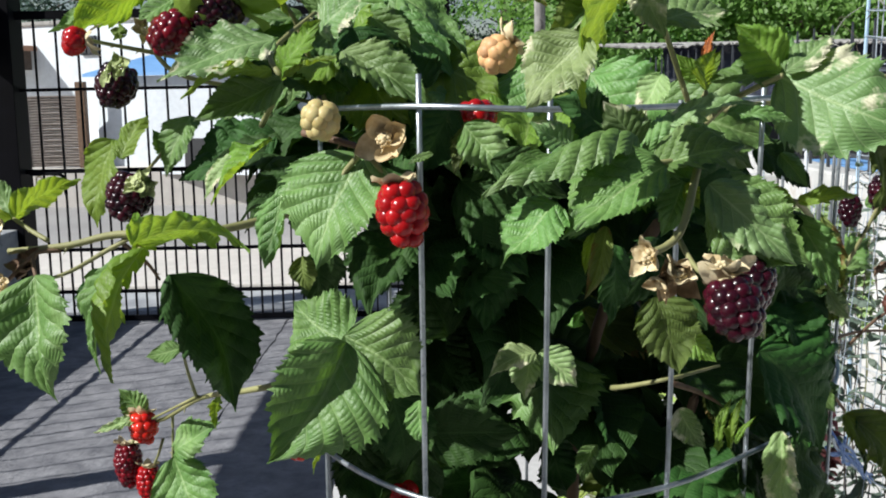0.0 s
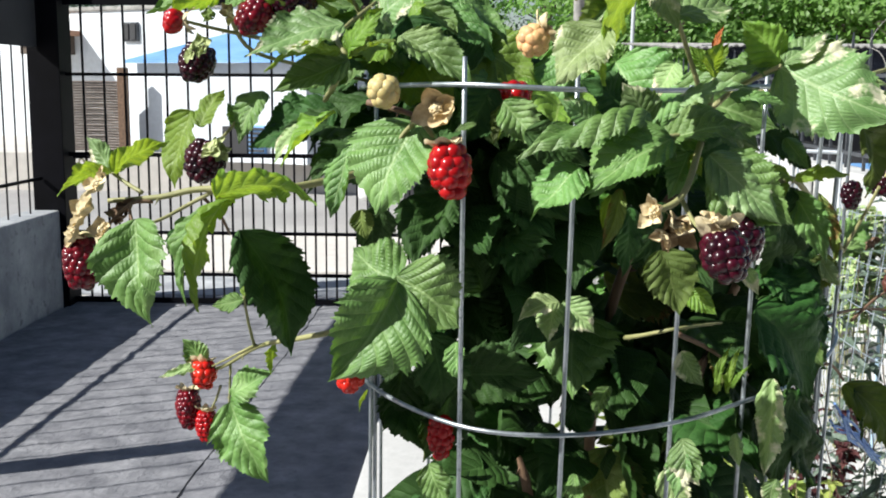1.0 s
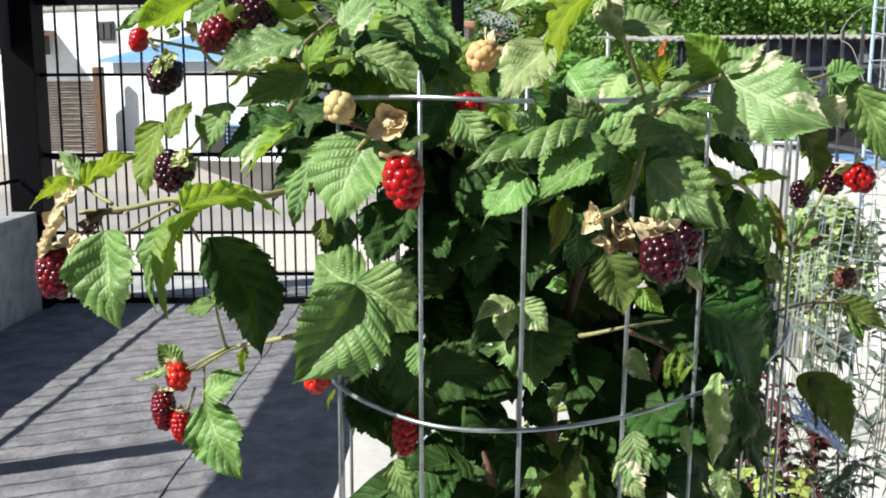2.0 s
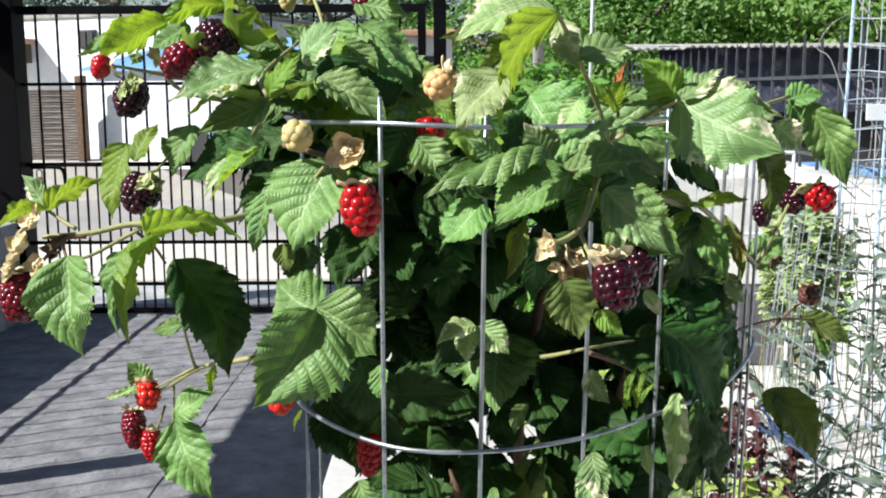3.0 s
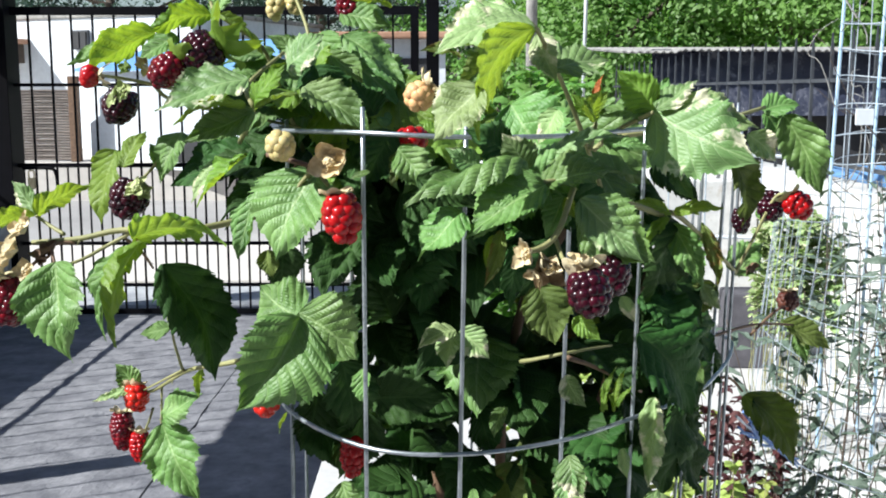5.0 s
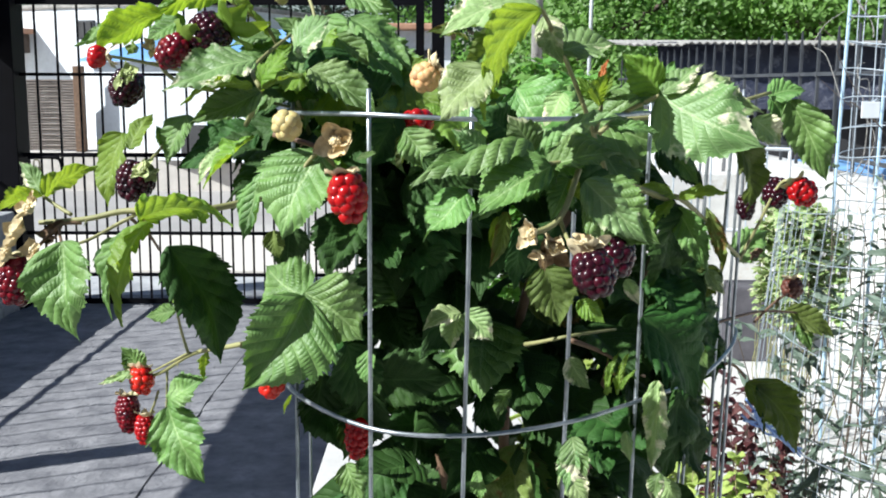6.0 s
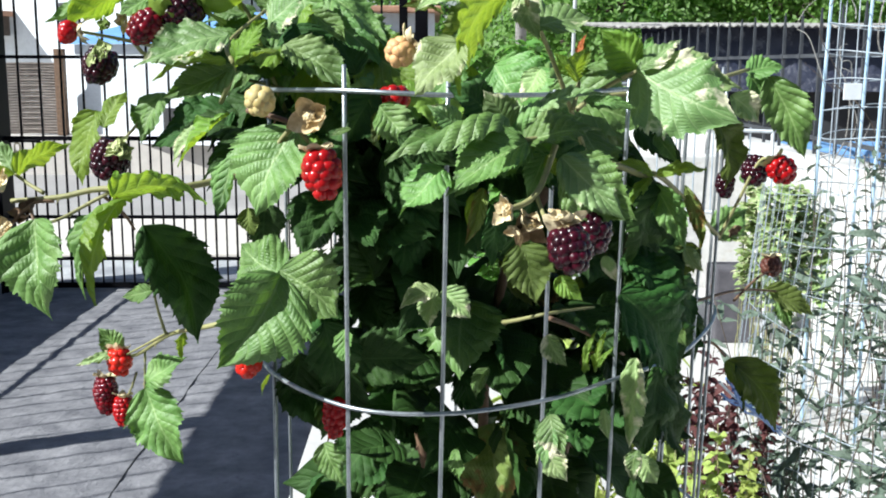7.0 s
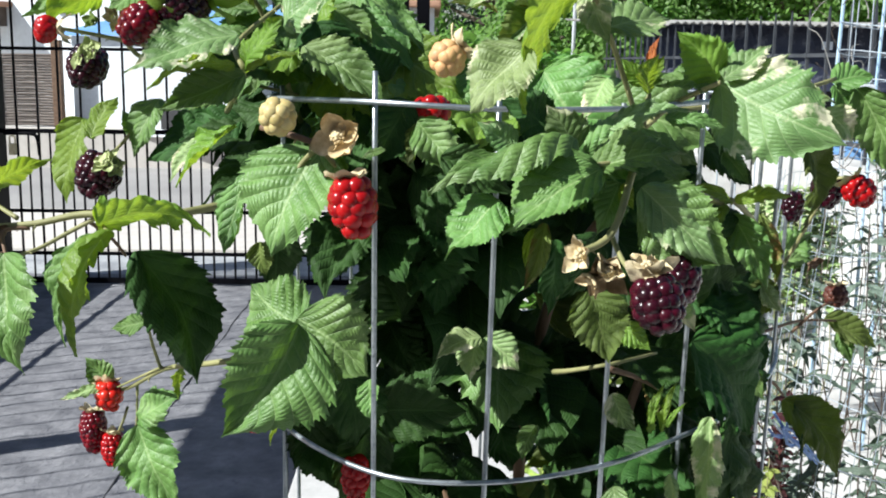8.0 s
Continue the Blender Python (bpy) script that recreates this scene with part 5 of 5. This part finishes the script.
berry((0.2615, 0.671, 1.3235), 0.0186, 0.0166, BERRY_RED, (0.5, -0.2, -0.6), 0.0052, SEPAL, 0.3, "bright red berry", 1.0, 0.5)
berry((0.2495, 0.690, 1.3215), 0.0195, 0.0185, BERRY_BLACK, (-0.2, -0.2, -1), 0.0046, None, 0, "")
berry((0.2305, 0.690, 1.3125), 0.0130, 0.0165, BERRY_BLACK, (0, 0, -1), 0.0046, None, 0, "")
berry((0.283, 0.749, 1.247), 0.0160, 0.0130, BERRY_BROWN, (0.1, -0.2, -1), 0.0046, STRAW, 0.3, "small dull brown-red berry")
berry((-0.182, 0.740, 1.179), 0.0187, 0.0178, BERRY_ORANGE, (0.1, -0.2, -1), 0.0058, STRAW, 0.3, "small orange-red berry")
berry((-0.198, 0.756, 1.150), 0.0184, 0.0263, BERRY_DARK, (0.05, -0.1, -1), 0.0046, STRAW, 0.2, "dark red berry")
berry((-0.184, 0.750, 1.140), 0.0157, 0.0209, BERRY_RED, (0, -0.1, -1), 0.0046, STRAW, 0.2, "red berry")
berry((-0.057, 0.550, 1.2315), 0.0150, 0.0140, BERRY_ORANGE, (0, 0, -1), 0.0052, None, 0, "orange-red berry")
berry((-0.012, 0.550, 1.202), 0.0142, 0.0204, BERRY_RED, (0, 0, -1), 0.005, None, 0, "red berry")
berry((-0.060, 0.632, 1.444), 0.0115, 0.0136, BERRY_GREEN, (-0.1, -0.1, -1), 0.005, STRAW, 0.2, "unripe green berry")
berry((-0.049, 0.632, 1.446), 0.0115, 0.0122, BERRY_GREEN, (0.1, -0.1, -1), 0.005, STRAW, 0.2, "unripe green berry")
berry((-0.016, 0.620, 1.443), 0.0165, 0.0185, BERRY_DARK, (0, -0.1, -1), 0.005, LEAF_GREEN, 0.2, "dark berry")

# what is left of picked and withered berries
cupped_calyx((-0.0098, 0.441, 1.3672), 0.0092, (-0.15, -0.95, 0.28))
dried_calyx((0.0700, 0.42, 1.3318), 0.0072, (-0.7, -0.6, 0.2), 5, STRAW, 0.6)
dried_calyx((0.079, 0.421, 1.326), 0.0068, (0.3, -0.6, 0.6), 5, STRAW, 0.5)
dried_calyx((0.0745, 0.423, 1.3235), 0.006, (-0.7, -0.4, -0.5), 4, STRAW_GOLD, 0.7)
dried_calyx((0.079, 0.425, 1.3255), 0.009, (-0.3, -0.8, -0.4), 5, STRAW_BROWN)
dried_calyx((0.0905, 0.416, 1.3285), 0.007, (0.2, -0.4, 0.9), 5, STRAW, -0.3)
dried_calyx((-0.172, 0.512, 1.318), 0.0105, (-0.6, -0.6, 0.5), 6)
dried_calyx((-0.166, 0.512, 1.331), 0.0085, (-0.5, -0.7, 0.5), 5)
dried_calyx((-0.158, 0.518, 1.317), 0.0079, (-0.2, -0.7, 0.5), 5, CANE_BROWN)
dried_calyx((-0.163, 0.508, 1.311), 0.0084, (-0.5, -0.8, 0.2), 5)
dried_calyx((-0.177, 0.512, 1.309), 0.0078, (-0.7, -0.6, 0.3), 5)
dried_calyx((-0.108, 0.53, 1.409), 0.0058, (-0.5, -0.8, -0.2), 5)
dried_calyx((-0.117, 0.53, 1.407), 0.0050, (-0.4, -0.7, 0.4), 5, LEAF_DRY)
dried_calyx((0.212, 0.6, 1.298), 0.0058, (0.2, -0.6, -0.6), 5, CANE_BROWN)
dried_calyx((-0.19, 0.742, 1.186), 0.0065, (-0.7, -0.6, -0.1), 5)

# pale sepals over two of the black berries
for at, rad, lean in (((-0.139, 0.597, 1.3962), 0.0085, (-0.5, -0.8, 0.25)), ((-0.145, 0.598, 1.3935), 0.006, (-0.7, -0.6, 0.3)), ((-0.136, 0.602, 1.3425), 0.008, (-0.3, -0.85, 0.4)), ((-0.1315, 0.603, 1.340), 0.006, (-0.1, -0.8, 0.5))):
    dried_calyx(at, rad, lean, 5, SEPAL, -0.1)

# ---- the inside of the bush: a mass of smaller leaves, most in the shade-darkened colour ----
rng = random.Random(11)


def inner_leaf(k, low, high, near):
    a, q = rng.uniform(0, 2 * math.pi), rng.random() ** 0.5
    z = rng.uniform(low, high)
    wide, mid = (0.116, 0.076) if z < 1.24 else (0.098, 0.065)
    c = Vector((mid + 0.013 * (z - 1.2) + q * wide * math.cos(a), 0.66 - 0.05 * (z - 1.2) + q * 0.13 * math.sin(a), z))
    if c.y < near:
        c.y = near + rng.random() * 0.06
    if abs(c.x - 0.064) < 0.015 and abs(c.z - 1.395 + 0.306 * c.y) < 0.011:
        c.x += 0.045 if k % 2 else -0.045
    d = Vector((math.cos(a) * rng.uniform(0.2, 1), math.sin(a) * rng.uniform(0.2, 1) - 0.2, rng.uniform(-0.9, 0.2))).normalized()
    size = rng.uniform(0.038, 0.062)
    f = Vector((rng.uniform(-0.6, 0.6), rng.uniform(-0.9, 0.2), rng.uniform(0.2, 0.9)))
    return c - d * size * 0.5, c + d * size * 0.5, rng.uniform(0.65, 0.9), f, rng.uniform(6, 20), rng.uniform(0.0, 0.14)


def crown_leaf(c, r, out):
    """A leaf in the crown, hanging outwards with its upper side to the light."""
    d = Vector((rng.gauss(0, 1), rng.gauss(0, 1), rng.gauss(0, 1))).normalized()
    q = rng.random() ** 0.33
    p = Vector(c) + Vector((d.x * r[0] * q, d.y * r[1] * q, d.z * r[2] * q))
    ax = Vector((d.x, d.y * 0.6, rng.uniform(-0.7, 0.1))).normalized()
    size = rng.uniform(0.038, 0.058)
    f = Vector((-0.35 + rng.uniform(-0.5, 0.5), -0.6 + rng.uniform(-0.4, 0.3), 0.6))
    return p - ax * size * 0.4, p + ax * size * 0.6, rng.uniform(0.6, 0.85), f, rng.uniform(10, 22), rng.uniform(0.02, 0.16), rng.uniform(-15, 15)


# Lower crown leaves get the shade-darkened colour, by height.
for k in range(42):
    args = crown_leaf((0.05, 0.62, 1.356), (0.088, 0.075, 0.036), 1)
    leaf(*args, LEAF_SHADED if args[0].z < 1.345 else (LEAF_GREEN, LEAF_GREEN, LEAF_LIGHT, LEAF_GREEN)[k % 4])
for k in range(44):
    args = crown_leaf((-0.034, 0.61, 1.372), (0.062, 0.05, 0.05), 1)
    leaf(*args, LEAF_SHADED if args[0].z < 1.36 or (args[0].z < 1.392 and -0.1 < args[0].x < 0) else (LEAF_GREEN, LEAF_GREEN, LEAF_LIGHT)[k % 3])
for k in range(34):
    leaf(*crown_leaf((-0.005, 0.6, 1.335), (0.055, 0.05, 0.06), 1), LEAF_SHADED)
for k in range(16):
    leaf(*crown_leaf((0.0, 0.63, 1.26), (0.045, 0.04, 0.05), 1), LEAF_SHADED)
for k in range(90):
    leaf(*inner_leaf(k, 1.0, 1.36, 0.555), 0, (LEAF_SHADED if k % 8 else LEAF_GREEN) if k % 13 else LEAF_DRY)
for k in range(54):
    leaf(*crown_leaf((0.15, 0.74, 1.21), (0.06, 0.07, 0.085), 1), LEAF_SHADED if k % 9 else LEAF_OLIVE)
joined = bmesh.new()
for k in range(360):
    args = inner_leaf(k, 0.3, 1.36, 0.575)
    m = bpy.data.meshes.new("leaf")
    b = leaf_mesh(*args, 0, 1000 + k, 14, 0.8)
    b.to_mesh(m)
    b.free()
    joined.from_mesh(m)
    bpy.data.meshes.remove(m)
mass = part("inner_leaves", joined, LEAF_SHADED, bush, "dense green leaves, their shade put into the colour", True)
mass["kind"] = "stuff"



# ---- plants and things along the east wall ----
def sprig(parent, name, root, top, count, length, ratio, material, spread, seed, rows=10, stem=BARK, radius=0.0022, low=0.15):
    """A stem with single leaves all round it."""
    r = random.Random(seed)
    root, top = Vector(root), Vector(top)
    side = Vector((r.uniform(-1, 1), r.uniform(-1, 1), 0)) * (top - root).length * 0.12
    pts = spline([root, root.lerp(top, 0.35) + side, root.lerp(top, 0.7) + side * 0.5, top], 6)
    st = part("stem", tube(bmesh.new(), pts, radius, 6, False, radius * 0.4), stem, parent, "", True)
    bm = bmesh.new()
    for k in range(count):
        f = low + (1 - low) * (k + r.random()) / count
        p = pts[min(len(pts) - 1, int(f * (len(pts) - 1)))]
        a = k * 2.4 + r.uniform(-0.4, 0.4)
        d = Vector((math.cos(a), math.sin(a), r.uniform(-0.9, 0.7))).normalized()
        l = length * r.uniform(0.6, 1.15)
        b = leaf_mesh(p + d * spread * 0.1, p + d * (l + spread * 0.1), ratio, (r.uniform(-0.5, 0.3), r.uniform(-0.5, 0.2), 1), 14, r.uniform(-0.05, 0.22), 0, seed * 100 + k, rows, 0.3)
        m = bpy.data.meshes.new("l")
        b.to_mesh(m)
        b.free()
        bm.from_mesh(m)
        bpy.data.meshes.remove(m)
    lv = part("leaves", bm, material, st, "", True)
    return st


shrub = thing("narrow_leaf_shrub", "shrub with narrow grey-green leaves before the white wall", "shrub", (1.0, 2.3, 0))
r = random.Random(5)
for k in range(46):
    a = 2 * math.pi * k / 46
    q = r.uniform(0.1, 0.5)
    c = Vector((1.0 + 0.8 * q * math.cos(a), 2.3 + q * math.sin(a), 0))
    sprig(shrub, "sprig", c, c + Vector((r.uniform(-0.18, 0.12), r.uniform(-0.15, 0.1), r.uniform(0.35, 1.0) + 0.12 * (k % 2))), 27, 0.075, 0.22, GREY_LEAF, 0.02, 50 + k)

mesh_guard = thing("wire_mesh_guard", "pale thin wire mesh bent round the shrub", "plant guard", (1.05, 2.3, 0))
N = 30
for i in range(N):
    a = math.pi * (0.62 + 0.96 * i / (N - 1))
    x, y = 1.08 + 0.36 * math.cos(a), 2.35 + 0.42 * math.sin(a)
    part("upright_wire", tube(bmesh.new(), spline([(x, y, 0.0), (x + 0.03, y + 0.01 * math.sin(i), 0.6), (x + 0.08, y, 1.14 + 0.03 * math.sin(i * 0.8))], 3), 0.0008, 5), WIRE_PALE, mesh_guard)
for k in range(12):
    z = 0.05 + 0.098 * k
    pts = [(1.08 + 0.07 * z + 0.36 * math.cos(a), 2.35 + 0.42 * math.sin(a), z + 0.012 * math.sin(4 * a + k)) for a in (math.pi * (0.62 + 0.96 * i / 24) for i in range(25))]
    part("cross_wire", tube(bmesh.new(), pts, 0.0008, 5), WIRE_PALE, mesh_guard)

lime = thing("yellow_green_plant", "small yellow-green leafy plant on the ground", "plant", (0.52, 1.85, 0))
for k in range(13):
    c = Vector((0.52 + 0.07 * math.cos(k * 2.1), 1.85 + 0.08 * math.sin(k * 2.1), 0))
    sprig(lime, "sprig", c, c + Vector((0.03 * math.cos(k), 0.03 * math.sin(k), 0.66 + 0.03 * (k % 4))), 80, 0.03, 0.7, LIME_LEAF, 0.02, 130 + k, 12, CANE)
tuft = thing("grass_tuft", "tall tuft of yellow-green grass behind the bush", "grass", (0.4, 2.2, 0))
for k in range(12):
    c = Vector((0.4 + 0.09 * math.cos(k * 2.1), 2.2 + 0.08 * math.sin(k * 2.1), 0))
    sprig(tuft, "sprig", c, c + Vector((0.04 * math.cos(k), 0.03 * math.sin(k), 0.8 + 0.04 * (k % 4))), 26, 0.15, 0.07, LIME_LEAF, 0.02, 400 + k, 8, CANE)
wine = thing("dark_red_plant", "small plant with dark wine-red leaves", "plant", (0.64, 2.1, 0))
for k in range(14):
    c = Vector((0.64 + 0.06 * math.cos(k * 2.1), 2.1 + 0.08 * math.sin(k * 2.1), 0))
    sprig(wine, "sprig", c, c + Vector((0.04 * math.cos(k), 0.03 * math.sin(k), 0.70 + 0.035 * (k % 4))), 60, 0.036, 0.5, WINE_LEAF, 0.02, 160 + k, 12)
herb = thing("small_leaf_climber", "light green small-leaved plant against the white wall", "plant", (1.36, 4.0, 0))
for k in range(34):
    c = Vector((1.36 + 0.06 * math.cos(k * 2.4) * (k % 3), 4.0 + 0.1 * math.sin(k * 2.4), 0))
    sprig(herb, "sprig", c, c + Vector((0.05 * math.cos(k), 0.05 * math.sin(k), 0.84 + 0.03 * (k % 5))), 90, 0.042, 0.75, LEAF_PALE, 0.06, 190 + k, 8, CANE, 0.002, 0.6)
vine = thing("leafy_garden_plant", "tall leafy green plant by the street fence", "plant", (0.5, 5.4, 0))
for k in range(26):
    c = Vector((0.5 + 0.13 * math.cos(k * 2.4), 5.4 + 0.12 * math.sin(k * 2.4), 0))
    sprig(vine, "sprig", c, c + Vector((0.16 * math.cos(k * 1.7), 0.1 * math.sin(k * 1.7), 1.22 + 0.08 * (k % 5))), 80, 0.09, 0.7, CANOPY, 0.05, 220 + k, 8)

cord = thing("garden_twine", "frayed pale blue cord hanging from the cage", "cord", (0.3, 0.9, 0.9))
part("strand", tube(bmesh.new(), spline([(0.258, 0.780, 1.153), (0.327, 0.950, 1.082), (0.427, 1.150, 0.987), (0.555, 1.400, 0.875), (0.738, 1.700, 0.739), (0.962, 2.000, 0.603)], 8), 0.0011, 6, False, 0.0009), CORD_PALE, cord)
for k in range(6):
    j = [Vector((0.006 * math.sin(k * 2.1 + i), 0.01 * math.cos(k + i), 0.007 * math.cos(k * 1.7 + 2 * i))) for i in range(4)]
    part("loop", tube(bmesh.new(), spline([Vector(p) + q for p, q in zip(((0.289, 0.860, 1.122), (0.330, 0.950, 1.080), (0.378, 1.050, 1.035), (0.430, 1.150, 0.985)), j)], 5), 0.0012, 5), CORD, cord)

rack = thing("white_metal_rack", "low white metal tube frame by the wall", "rack", (1.2, 5.2, 0))
for a, b in (((0.78, 5.2, 1.11), (1.7, 5.2, 1.08)), ((0.78, 5.2, 0), (0.78, 5.2, 1.11)), ((1.7, 5.2, 0), (1.7, 5.2, 1.08)), ((0.78, 5.2, 0.7), (1.7, 5.2, 0.68))):
    part("tube", tube(bmesh.new(), [a, b], 0.009, 8), HOUSE_WHITE, rack)
for i in range(9):
    part("wire", tube(bmesh.new(), [(0.87 + 0.09 * i, 5.2, 0.69), (0.87 + 0.09 * i, 5.2, 1.1)], 0.004, 6), WIRE_PALE, rack)

tower = thing("pale_wire_cage", "tall pale blue wire cage standing before the white wall", "plant cage", (1.7, 3.95, 0))
for k in range(14):
    a = 2 * math.pi * k / 14 + 0.2
    thick = k % 3 == 0
    x, y = 1.7 + 0.215 * math.cos(a), 3.95 + 0.215 * math.sin(a)
    part("post" if thick else "wire", tube(bmesh.new(), spline([(x, y, 0.0), (x + 0.012 * math.sin(k), y, 0.9), (x + 0.02 + 0.008 * math.cos(2 * k), y, 2.0)], 3), 0.0068 if thick else 0.0022, 7), BLUE_PIPE if thick else WIRE_PALE, tower)
for k in range(20):
    z = 0.04 + 0.1 * k
    part("ring", tube(bmesh.new(), [(1.7 + 0.01 * z + 0.22 * math.cos(a), 3.95 + 0.22 * math.sin(a), z + 0.012 * math.sin(2 * a + k)) for a in (2 * math.pi * i / 28 for i in range(28))], 0.0021, 5, True), WIRE_PALE, tower)
r = random.Random(77)
for k in range(30):
    a = 0.9 * k
    pts = [Vector((1.68 + 0.2 * math.cos(a), 3.93 + 0.14 * math.sin(a), 0.6 + 0.042 * k))]
    for i in range(4):
        pts.append(pts[-1] + Vector((r.uniform(-0.11, 0.1), r.uniform(-0.06, 0.05), r.uniform(-0.03, 0.18))))
    part("dry_twig", tube(bmesh.new(), spline(pts, 4), r.uniform(0.0015, 0.004), 5, False, 0.0008), ROOF_GREY if k % 3 else BARK, tower)
label_card = thing("white_tag", "small white plastic tag tied to the cage", "tag", (1.5, 3.8, 1.3))
part("tag", boxed((1.468, 3.728, 1.277), (1.533, 3.734, 1.334), 0.003), HOUSE_WHITE, label_card)
part("tie", tube(bmesh.new(), [(1.5, 3.731, 1.32), (1.53, 3.76, 1.345), (1.55, 3.8, 1.345)], 0.0018, 5), CORD_PALE, label_card)

climber = thing("thin_climber", "thin climbing plant with sparse dark narrow leaves", "plant", (1.62, 3.75, 0))
for k in range(14):
    c = Vector((1.62 + 0.14 * math.cos(k * 2.4), 3.72 + 0.06 * math.sin(k * 2.4), 0))
    sprig(climber, "sprig", c, c + Vector((0.2 * math.cos(k * 1.9), 0.05 * math.sin(k), 0.85 + 0.06 * (k % 7))), 16, 0.075, 0.3, GREY_LEAF, 0.03, 700 + k, 10, BARK, 0.003, 0.35)

blue_tank = thing("blue_tarpaulin", "blue sheet folded over a box behind the wall", "tarpaulin", (3.3, 7.3, 0))
part("sheet", boxed((2.5, 7.0, -0.02), (4.4, 7.8, 0.86), 0.05), BLUE_SHEET, blue_tank)

# ---- the far side: a parked car, poles, trees ----
car = thing("white_car", "white car parked across the street", "car", (-0.2, 10.6, 0))
bm = boxed((-1.2, 9.9, 0.3), (2.5, 11.5, 0.95), 0.12)
part("body", bm, CAR_WHITE, car, "", True)
part("cabin", boxed((-1.0, 10.0, 0.9), (-0.1, 11.4, 1.52), 0.2), CAR_WHITE, car, "", True)
for x in (-0.45, 1.75):
    w = part("wheel", tube(bmesh.new(), [(x, 9.88, 0.3), (x, 10.1, 0.3)], 0.3, 24), DARK, car)
    part("rim", tube(bmesh.new(), [(x, 9.86, 0.3), (x, 9.9, 0.3)], 0.18, 16), WIRE, w)
for x0, x1 in ((-0.8, -0.3),):
    part("window", boxed((x0, 9.985, 1.02), (x1, 10.01, 1.4), 0.02), DARK, car)

for x, y, h, rad, mat, lean in ((2.62, 20.0, 7.0, 0.035, HOUSE_WHITE, 0.12), (1.6, 19.0, 7.5, 0.1, ROOF_GREY, 0.0)):
    p = part("utility_pole", tube(bmesh.new(), [(x, y, -0.1), (x + lean, y, h)], rad, 10), mat, None, "", True)
    tagged(p, "slim pale pole rising behind the bush" if rad < 0.08 else "grey wooden utility pole", "pole", "poles")


def tree(x, y, height, spread, seed, clumps=230, material=CANOPY):
    r = random.Random(seed)
    t = thing("tree", "broad leafy green tree behind the buildings", "tree", (x, y, 0), "trees")
    bm = tube(bmesh.new(), spline([(x, y, -0.1), (x + 0.1, y, height * 0.3), (x - 0.1, y + 0.1, height * 0.6), (x, y, height * 0.85)], 5), 0.22, 9, False, 0.06)
    for k in range(8):
        a = k * 2.4
        z = height * (0.25 + 0.07 * k)
        tube(bm, spline([(x, y, z), (x + 0.3 * spread * math.cos(a), y + 0.3 * spread * math.sin(a), z + 0.4), (x + 0.7 * spread * math.cos(a), y + 0.7 * spread * math.sin(a), z + 1.1)], 4), 0.09, 6, False, 0.02)
    part("trunk", bm, BARK, t, "", True)
    verts, faces = [], []
    for k in range(clumps):
        a, e, q = r.uniform(0, 6.283), r.uniform(-1.35, 1.3), r.uniform(0.55, 1.0)
        cx = x + spread * q * math.cos(a) * math.cos(e * 0.8)
        cy = y + spread * q * math.sin(a) * math.cos(e * 0.8)
        cz = height * 0.5 + height * 0.46 * q * math.sin(e)
        size = r.uniform(0.35, 1.0)
        for j in range(int(190 * size)):
            d = Vector((r.gauss(0, 1), r.gauss(0, 1), abs(r.gauss(0, 0.8)) - 0.25)).normalized() * size * r.random() ** 0.3
            p = Vector((cx, cy, cz)) + d
            n = (d.normalized() * 1.3 + Vector((r.uniform(-0.9, 0.2), r.uniform(-0.9, 0.2), r.uniform(0, 1.1)))).normalized()
            u = n.orthogonal().normalized()
            u.rotate(Matrix.Rotation(r.uniform(0, 6.28), 3, n))
            v = n.cross(u)
            l, w = r.uniform(0.09, 0.17), r.uniform(0.06, 0.11)
            b = len(verts)
            verts += [p - u * l * 0.5, p + v * w * 0.5 - n * 0.01, p + u * l * 0.5 - n * 0.03, p - v * w * 0.5 - n * 0.01]
            faces += [(b, b + 1, b + 2), (b, b + 2, b + 3)]
    me = bpy.data.meshes.new("crown")
    me.from_pydata(verts, [], faces)
    me.materials.append(material)
    ob = new("crown", me)
    ob.parent = t
    ob.matrix_parent_inverse = Matrix.Translation((-x, -y, 0))
    return t


for k, (x, y, h, s) in enumerate(((5.4, 24.0, 7.0, 3.4), (10.6, 25.0, 8.0, 3.8), (1.6, 30.0, 7.5, 3.8), (14.5, 27.0, 8.0, 4.0), (7.8, 30.0, 10.0, 4.2), (-3.5, 32.0, 7.2, 3.8), (-9.0, 30.0, 7.0, 4.0), (-14.0, 33.0, 7.5, 4.4), (20, 28, 8, 4.5), (3.6, 22.5, 4.2, 2.6), (7.6, 22.0, 4.4, 2.8), (11.5, 22.5, 4.6, 3.0), (3.4, 34, 8.5, 4.2), (11.5, 34, 10, 4.5), (-0.6, 36, 7.5, 4.0))):
    tree(x, y, h, s, 300 + k, 185 if x > 0 else 100, CANOPY if x > 0 else CANOPY_DARK)
